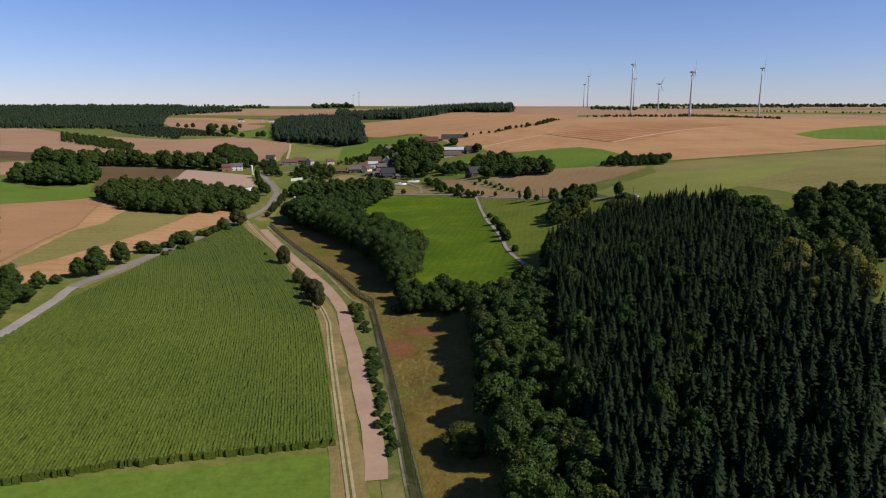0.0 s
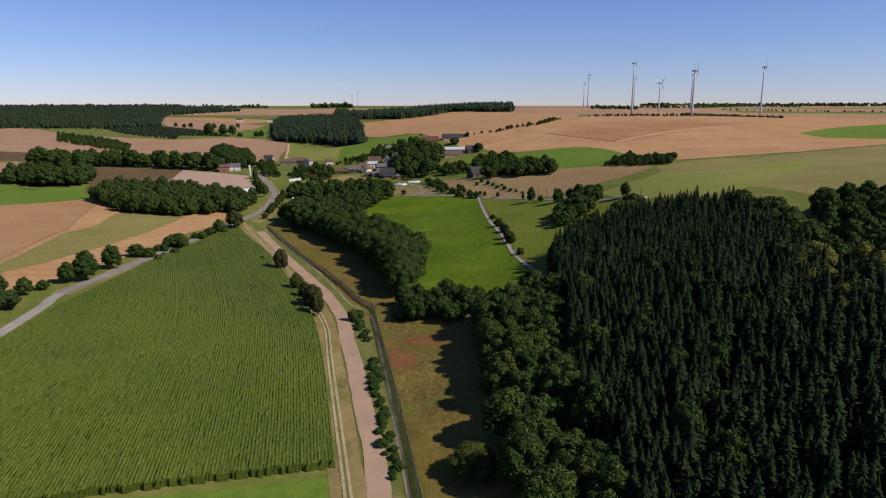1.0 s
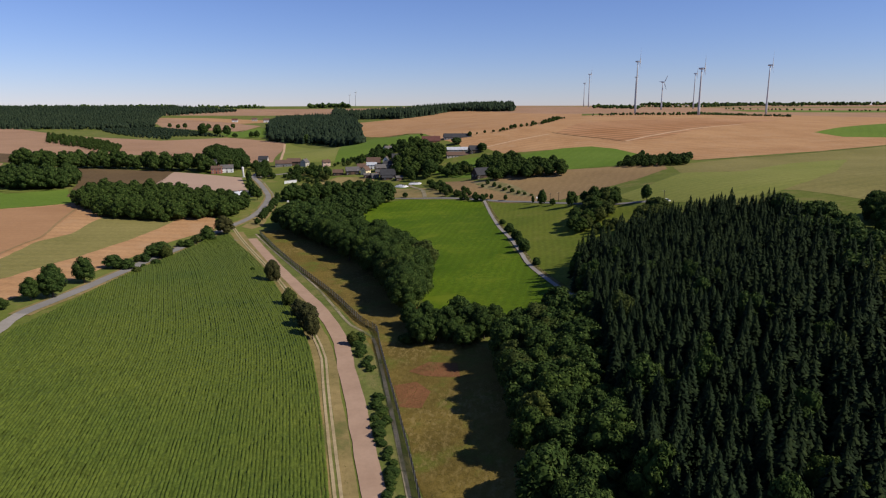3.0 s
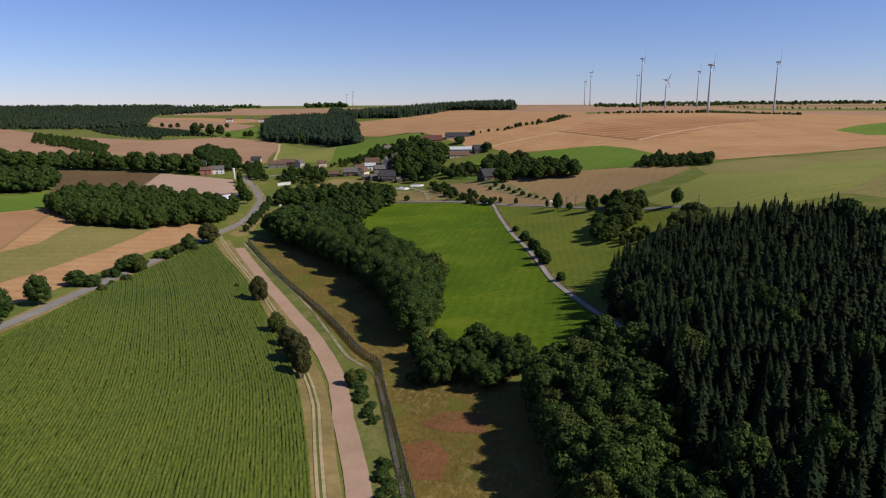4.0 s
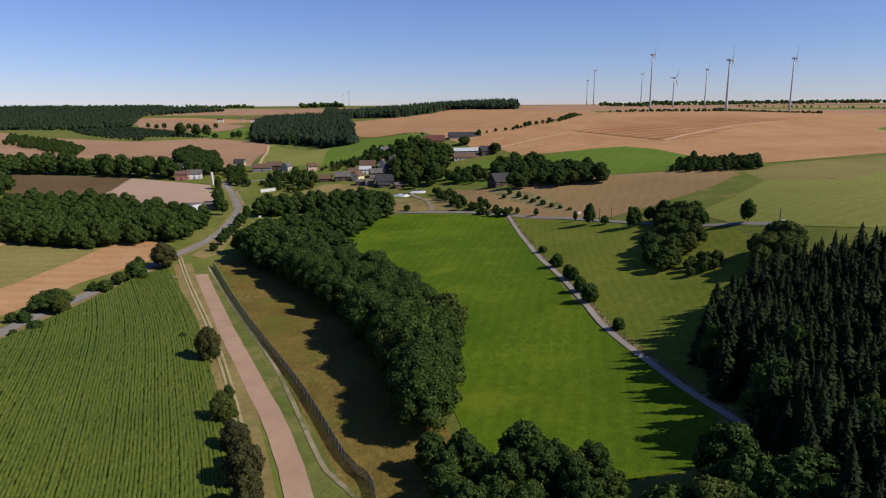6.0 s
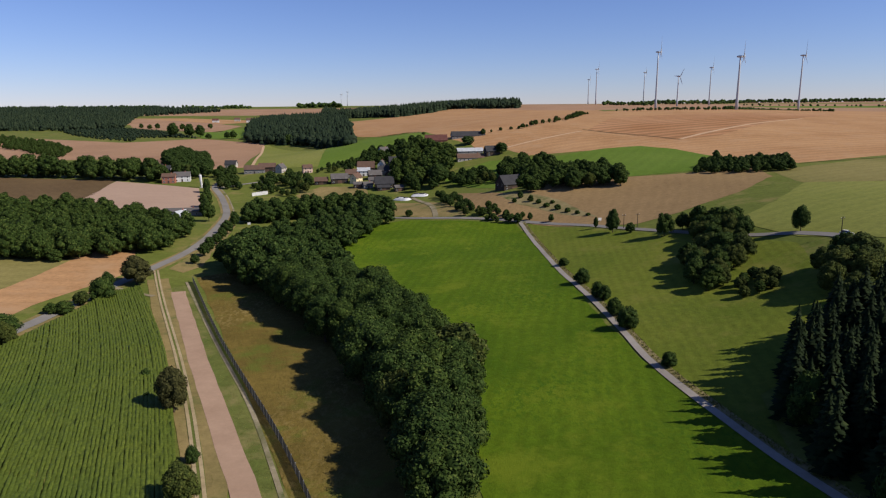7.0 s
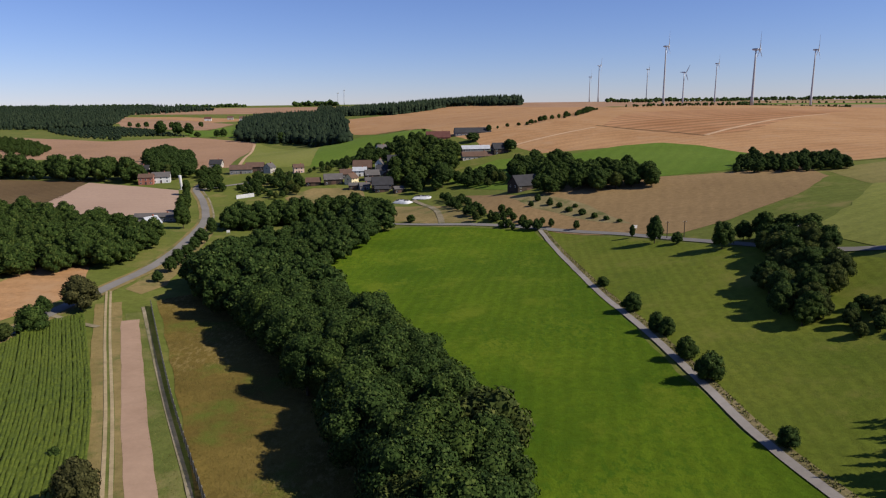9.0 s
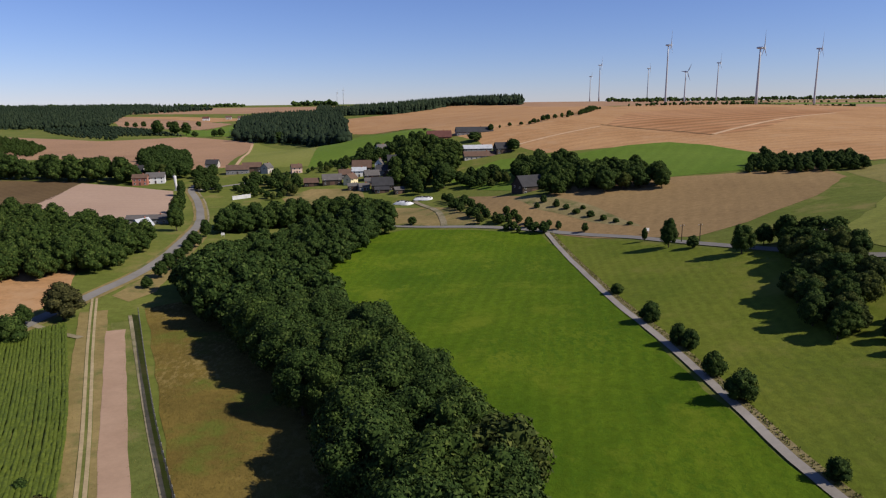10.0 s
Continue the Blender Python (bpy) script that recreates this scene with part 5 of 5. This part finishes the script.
for x, y, hub, blade, yaw, spin in TURBINES + FAR_TURBINES:
    wind_turbine(x, y, hub, blade, yaw, spin, "tall slender white wind turbine on the ridge")

# ---- maize ----


def maize_rows(outline, edge, spacing, seed):
    """Rows of maize that follow one edge of a field: each row a leafy ridge with a furrow beside it."""
    rnd = np.random.default_rng(seed)
    e = [np.array(p, float) for p in edge]
    e = [e[0] + (e[0] - e[1]) * 1.5] + e + [e[-1] + (e[-1] - e[-2]) * 0.5]
    guide = smooth_line(e, 1.1)
    # even out the bends so that rows beside one another never cross
    for _ in range(60):
        guide = [guide[0]] + [(p + 2 * q + r) / 4 for p, q, r in zip(guide, guide[1:], guide[2:])] + [guide[-1]]
    vs, fs, base, s = [], [], 0, 0.5
    while s < 170:
        line = np.array(offset(guide, s)) + rnd.uniform(-0.4, 0.4) * (guide[1] - guide[0])
        keep = inside(line[:, 0], line[:, 1], outline)
        along = np.array([guide[min(k + 1, len(guide) - 1)] - guide[max(k - 1, 0)] for k in range(len(guide))])
        n = np.stack([along[:, 1], -along[:, 0]], -1) / np.linalg.norm(along, axis=1)[:, None]
        runs = np.split(np.arange(len(line)), np.where(np.diff(keep.astype(int)) != 0)[0] + 1)
        for run in runs:
            m = len(run)
            if m < 3 or not keep[run[0]]:
                continue
            x, y, nn = line[run, 0], line[run, 1], n[run]
            z = np.array([ground_z(u, v) for u, v in zip(x, y)])
            top = 1.9 + rnd.uniform(-0.24, 0.2, m) + rnd.uniform(-0.06, 0.06)
            for off, h in ((-0.52, 0), (-0.16, 1.0), (0.16, 1.0), (0.52, 0)):
                o = off * spacing + rnd.uniform(-0.07, 0.07, m)
                hh = top * h if h else 1.58 + rnd.uniform(0, 0.28, m)
                vs.append(np.stack([x + nn[:, 0] * o, y + nn[:, 1] * o, z + hh], -1))
            k = np.arange(m - 1)
            for r in range(3):
                a = base + r * m + k
                fs.append(np.stack([a, a + 1, a + m + 1, a + m], -1))
            rim = [np.array([vs[-4 + r][e] for r in range(4)]) for e in (0, m - 1)]
            base += 4 * m
            for e, top_edge in zip((0, m - 1), rim):
                foot = top_edge.copy()
                foot[:, 2] = z[e]
                vs += [top_edge, foot]
                k = base + np.arange(3)
                fs.append(np.stack([k, k + 1, k + 5, k + 4], -1))
                base += 8
        s += spacing
    ob = new("maize", fast_mesh("maize", np.concatenate(vs), [np.concatenate(fs)], MAIZE))
    return tagged(ob, "tall green maize standing in straight rows", "maize", kind="stuff")


maize_rows(CORN, CORN[:7], 0.74, 3)

# ---- village ----


def part(name, bm, mat, parent, label=""):
    me = bpy.data.meshes.new(name)
    bm.to_mesh(me)
    bm.free()
    me.materials.append(mat)
    ob = new(name, me)
    ob.parent = parent
    if label:
        ob["label"] = label
    return ob


def box(bm, lo, hi, bevel=0.0):
    v = [bm.verts.new((x, y, z)) for z in (lo[2], hi[2]) for y in (lo[1], hi[1]) for x in (lo[0], hi[0])]
    for f in ((0, 2, 3, 1), (4, 5, 7, 6), (0, 1, 5, 4), (2, 6, 7, 3), (0, 4, 6, 2), (1, 3, 7, 5)):
        bm.faces.new([v[i] for i in f])
    return bm


def prism(bm, outline, a, b, flip=False):
    """A solid with an outline in y and z, from x = a to x = b."""
    p = [bm.verts.new((a, y, z)) for y, z in outline]
    q = [bm.verts.new((b, y, z)) for y, z in outline]
    n = len(outline)
    bm.faces.new(p[::-1])
    bm.faces.new(q)
    for i in range(n):
        bm.faces.new((p[i], p[(i + 1) % n], q[(i + 1) % n], q[i]))
    bmesh.ops.recalc_face_normals(bm, faces=bm.faces)
    return bm


LOOKS = {TIMBER: "dark timber", WHITE_WALL: "white rendered", CREAM: "cream rendered", PALE_WALL: "pale rendered", GREY_WALL: "grey rendered",
         PINK_WALL: "pinkish rendered", RED_WALL: "red brick", SLATE: "dark slate", GREY_TILE: "grey tiled",
         BROWN_TILE: "brown tiled", RED_TILE: "dark red tiled", PALE_ROOF: "pale sheet"}


def house(x, y, yaw, length, depth, eave, ridge, wall, roof):
    barn = wall == TIMBER
    name = "barn" if barn else "house"
    root = tagged(new(name), f"{LOOKS[wall]} {name} with a {LOOKS[roof]} gable roof", name, "village buildings")
    foot = min(ground_z(x + i * length / 2, y + j * depth / 2) for i in (-1, 1) for j in (-1, 1))
    root.matrix_world = pose(x, y, foot - 0.1, 0, 0, yaw)
    L, D = length / 2, depth / 2
    eave, ridge = eave + 0.9, ridge + 0.9
    body = part("wall", prism(bmesh.new(), [(-D, -0.6), (D, -0.6), (D, eave), (0, ridge), (-D, eave)], -L, L), wall, root)
    slope, over = (ridge - eave) / D, 0.45
    bm = bmesh.new()
    for s in (-1, 1):
        out_y = s * (D + over)
        prism(bm, [(out_y, eave - slope * over + 0.02), (0, ridge + 0.02), (0, ridge + 0.24), (out_y, eave - slope * over + 0.22)], -L - 0.35, L + 0.35)
    cover = part("roof", bm, roof, root)
    if not barn:
        part("chimney", box(bmesh.new(), (L * 0.35, -0.3, ridge - 0.4), (L * 0.35 + 0.6, 0.3, ridge + 0.9)), RED_WALL, cover, "brick chimney")
    floors = 2 if eave > 4.2 else 1
    for f in range(floors):
        z = 1.5 + f * 2.4
        for s in (-1, 1):
            count = max(2, int(length / 3.2))
            for i in range(count):
                if barn and i % 3:
                    continue
                cx = -L + length * (i + 0.5) / count
                w = part("window", box(bmesh.new(), (cx - 0.55, s * D - 0.05, z - 0.65), (cx + 0.55, s * D + 0.05, z + 0.65)), WHITE_WALL, root)
                part("pane", box(bmesh.new(), (cx - 0.45, s * (D + 0.06) - 0.015, z - 0.55), (cx + 0.45, s * (D + 0.06) + 0.015, z + 0.55)), PANE, w)
    for s in (-1, 1):
        for cy in ((0,) if depth < 7 else (-D * 0.45, D * 0.45)):
            w = part("window", box(bmesh.new(), (s * L - 0.05, cy - 0.5, eave - 1.4), (s * L + 0.05, cy + 0.5, eave - 0.1)), WHITE_WALL, root)
            part("pane", box(bmesh.new(), (s * (L + 0.06) - 0.015, cy - 0.4, eave - 1.3), (s * (L + 0.06) + 0.015, cy + 0.4, eave - 0.2)), PANE, w)
    wide = 1.6 if barn else 0.6
    part("door", box(bmesh.new(), (-wide, -D - 0.07, -0.1), (wide, -D + 0.02, 2.9 if barn else 2.3)), BROWN_TILE, root, "dark wooden door")
    return root


for h in HOUSES_CENTRE + HOUSES_EDGE:
    house(*h)

# ---- pillar, wall, heaps ----
root = tagged(new("pillar"), "slim white tapering monument pillar beside the road", "pillar")
root.matrix_world = pose(PILLAR[0], PILLAR[1], ground_z(*PILLAR) - 0.1, 0, -4, 0)
v, f = ring_tube([((0, 0, 0), 0.75), ((0, 0, 5.0), 0.9), ((0, 0, 9.6), 1.1), ((0, 0, 9.9), 0.9)], 8)
mesh_object("shaft", v, f, WHITE_WALL, root)
part("base", box(bmesh.new(), (-1.5, -1.5, -0.4), (1.5, 1.5, 0.35)), CONCRETE, root)
v, f = ring_tube([((0, 0, 9.9), 0.12), ((0, 0, 11.0), 0.05)], 6)
mesh_object("finial", v, f, CONCRETE, root)

root = tagged(new("border_wall"), "remnant of a white concrete border wall in the meadow", "wall")
p, q = Vector((*WALL_START, 0)), Vector((*WALL_END, 0))
n_slabs = 8
for k in range(n_slabs):
    a = p.lerp(q, k / n_slabs)
    b = p.lerp(q, (k + 0.96) / n_slabs)
    d = (b - a).normalized()
    o = Vector((-d.y, d.x, 0)) * 0.15
    z = ground_z(a.x, a.y) - 0.2
    bm = bmesh.new()
    lo = [bm.verts.new((*(c + s).xy, z)) for c, s in ((a, -o), (b, -o), (b, o), (a, o))]
    hi = [bm.verts.new((*(c + s).xy, z + 2.4)) for c, s in ((a, -o), (b, -o), (b, o), (a, o))]
    bm.faces.new(lo[::-1])
    bm.faces.new(hi)
    for i in range(4):
        bm.faces.new((lo[i], lo[(i + 1) % 4], hi[(i + 1) % 4], hi[i]))
    part("slab", bm, WHITE_WALL, root)
    v, f = ring_tube([((0, 0, 0), 0.24), ((0, 0, (b - a).length), 0.24)], 8)
    turn = d.to_track_quat("Z", "Y").to_matrix()
    mesh_object("coping", [tuple(turn @ Vector(c) + a + Vector((0, 0, z + 2.45))) for c in v], f, WHITE_WALL, root)


def silage_heap(x, y, length, depth, high, yaw, seed):
    """A long mound under wrinkled white foil, held down by tyres."""
    r = random.Random(seed)
    root = tagged(new("silage_heap"), "silage mound under wrinkled white foil with tyres", "silage heap", "silage heaps")
    root.matrix_world = pose(x, y, ground_z(x, y) - 0.1, 0, 0, yaw)
    verts, faces, m, n = [], [], 15, 9
    for j in range(n):
        for i in range(m):
            u, v = 2 * i / (m - 1) - 1, 2 * j / (n - 1) - 1
            z = high * max(0, (1 - abs(u) ** 3.5)) ** 0.6 * max(0, (1 - abs(v) ** 2.5)) ** 0.7 + r.uniform(-0.1, 0.1)
            verts.append((u * length / 2, v * depth / 2, z))
    faces = [[j * m + i, j * m + i + 1, (j + 1) * m + i + 1, (j + 1) * m + i] for j in range(n - 1) for i in range(m - 1)]
    mesh_object("foil", verts, faces, FOIL, root, True)
    for k in range(34):
        i, j = r.randrange(2, m - 2), r.randrange(2, n - 2)
        c = verts[j * m + i]
        v, f = ring_tube([((c[0], c[1], c[2] - 0.02), 0.42), ((c[0], c[1], c[2] + 0.22), 0.4)], 10)
        mesh_object("tyre", v, f, SLATE, root)


silage_heap(*HEAP_A, 12, 7, 2.0, -35, 1)
silage_heap(*HEAP_B, 12, 7, 2.0, -10, 2)

# ---- border fence ----
root = tagged(new("border_fence"), "long dark metal mesh border fence on concrete posts", "fence")
line = smooth_line(FENCE, 2.9)
posts = []
for q in line:
    z = ground_z(*q)
    bm = box(bmesh.new(), (q[0] - 0.08, q[1] - 0.08, z - 0.4), (q[0] + 0.08, q[1] + 0.08, z + 2.3))
    part("post", bm, POST_GREY, root)
    posts.append((q, z))
for (p, zp), (q, zq) in zip(posts, posts[1:]):
    d = (q - p) / np.linalg.norm(q - p)
    o = np.array([-d[1], d[0]]) * 0.03
    a, b = p + d * 0.14, q - d * 0.14
    bm = bmesh.new()
    for h0 in (0.1 + 0.18 * k for k in range(12)):
        lo = [bm.verts.new((*(c + s), z + h0)) for c, s, z in ((a, -o, zp), (b, -o, zq), (b, o, zq), (a, o, zp))]
        hi = [bm.verts.new((*(c + s), z + h0 + 0.06)) for c, s, z in ((a, -o, zp), (b, -o, zq), (b, o, zq), (a, o, zp))]
        bm.faces.new(lo[::-1])
        bm.faces.new(hi)
        for i in range(4):
            bm.faces.new((lo[i], lo[(i + 1) % 4], hi[(i + 1) % 4], hi[i]))
    part("mesh_panel", bm, MESH_METAL, root)

# ---- poles and sign at the cross road ----
for x, y in POLES:
    root = tagged(new("utility_pole"), "weathered wooden utility pole beside the road", "pole", "utility poles")
    root.matrix_world = pose(x, y, ground_z(x, y) - 0.3, 0, 0, 20)
    v, f = ring_tube([((0, 0, 0), 0.16), ((0, 0, 6.6), 0.11)], 8)
    mesh_object("mast", v, f, TIMBER, root)
    part("crossarm", box(bmesh.new(), (-0.9, -0.06, 6.0), (0.9, 0.06, 6.14)), TIMBER, root)
    for s in (-0.75, 0.75):
        v, f = ring_tube([((s, 0, 6.14), 0.06), ((s, 0, 6.3), 0.08), ((s, 0, 6.42), 0.04)], 8)
        mesh_object("insulator", v, f, WHITE_WALL, root)
for x, y in (SIGN, BOARD):
    root = tagged(new("road_sign"), "small white roadside board on two posts", "sign", "road signs")
    root.matrix_world = pose(x, y, ground_z(x, y), 0, 0, 15)
    part("board", box(bmesh.new(), (-0.8, -0.04, 1.0), (0.8, 0.04, 2.2)), WHITE_WALL, root)
    for s in (-0.6, 0.6):
        part("post", box(bmesh.new(), (s - 0.05, 0.045, -0.2), (s + 0.05, 0.14, 2.1)), CONCRETE, root)

# ---- car on the cross road ----
CAR_PAINT = wall_paint("pale_car_paint", (0.62, 0.60, 0.50), 0.3)
root = tagged(new("car"), "small pale cream car on the country road", "car")
root.matrix_world = pose(CAR[0], CAR[1], ground_z(*CAR) + 0.25, 0, 0, -60)
body = prism(bmesh.new(), [(-0.75, 0.3), (0.75, 0.3), (0.8, 0.55), (0.74, 0.85), (-0.74, 0.85), (-0.8, 0.55)], -1.9, 1.9)
bmesh.ops.bevel(body, geom=body.edges[:], offset=0.08, segments=2, affect="EDGES")
part("body", body, CAR_PAINT, root)
bm = bmesh.new()
lo = [bm.verts.new(p) for p in ((-1.5, -0.72, 0.85), (0.9, -0.72, 0.85), (0.9, 0.72, 0.85), (-1.5, 0.72, 0.85))]
hi = [bm.verts.new(p) for p in ((-1.15, -0.58, 1.38), (0.3, -0.58, 1.38), (0.3, 0.58, 1.38), (-1.15, 0.58, 1.38))]
bm.faces.new(lo[::-1])
bm.faces.new(hi)
for i in range(4):
    bm.faces.new((lo[i], lo[(i + 1) % 4], hi[(i + 1) % 4], hi[i]))
part("cabin_glass", bm, PANE, root, "dark window glass")
part("roof", box(bmesh.new(), (-1.13, -0.57, 1.384), (0.28, 0.57, 1.43)), CAR_PAINT, root)
for sx in (-1.2, 1.2):
    for sy in (-0.74, 0.74):
        v, f = ring_tube([((0, 0, -0.1), 0.31), ((0, 0, 0.1), 0.31)], 14)
        tyre = mesh_object("wheel", [(p[0] + sx, p[2] + sy, p[1] + 0.31) for p in v], [q[::-1] for q in f], SLATE, root)
        v, f = ring_tube([((0, 0, -0.11), 0.17), ((0, 0, 0.11), 0.17)], 10)
        mesh_object("rim", [(p[0] + sx, p[2] + sy, p[1] + 0.31) for p in v], [q[::-1] for q in f], PALE_ROOF, tyre)
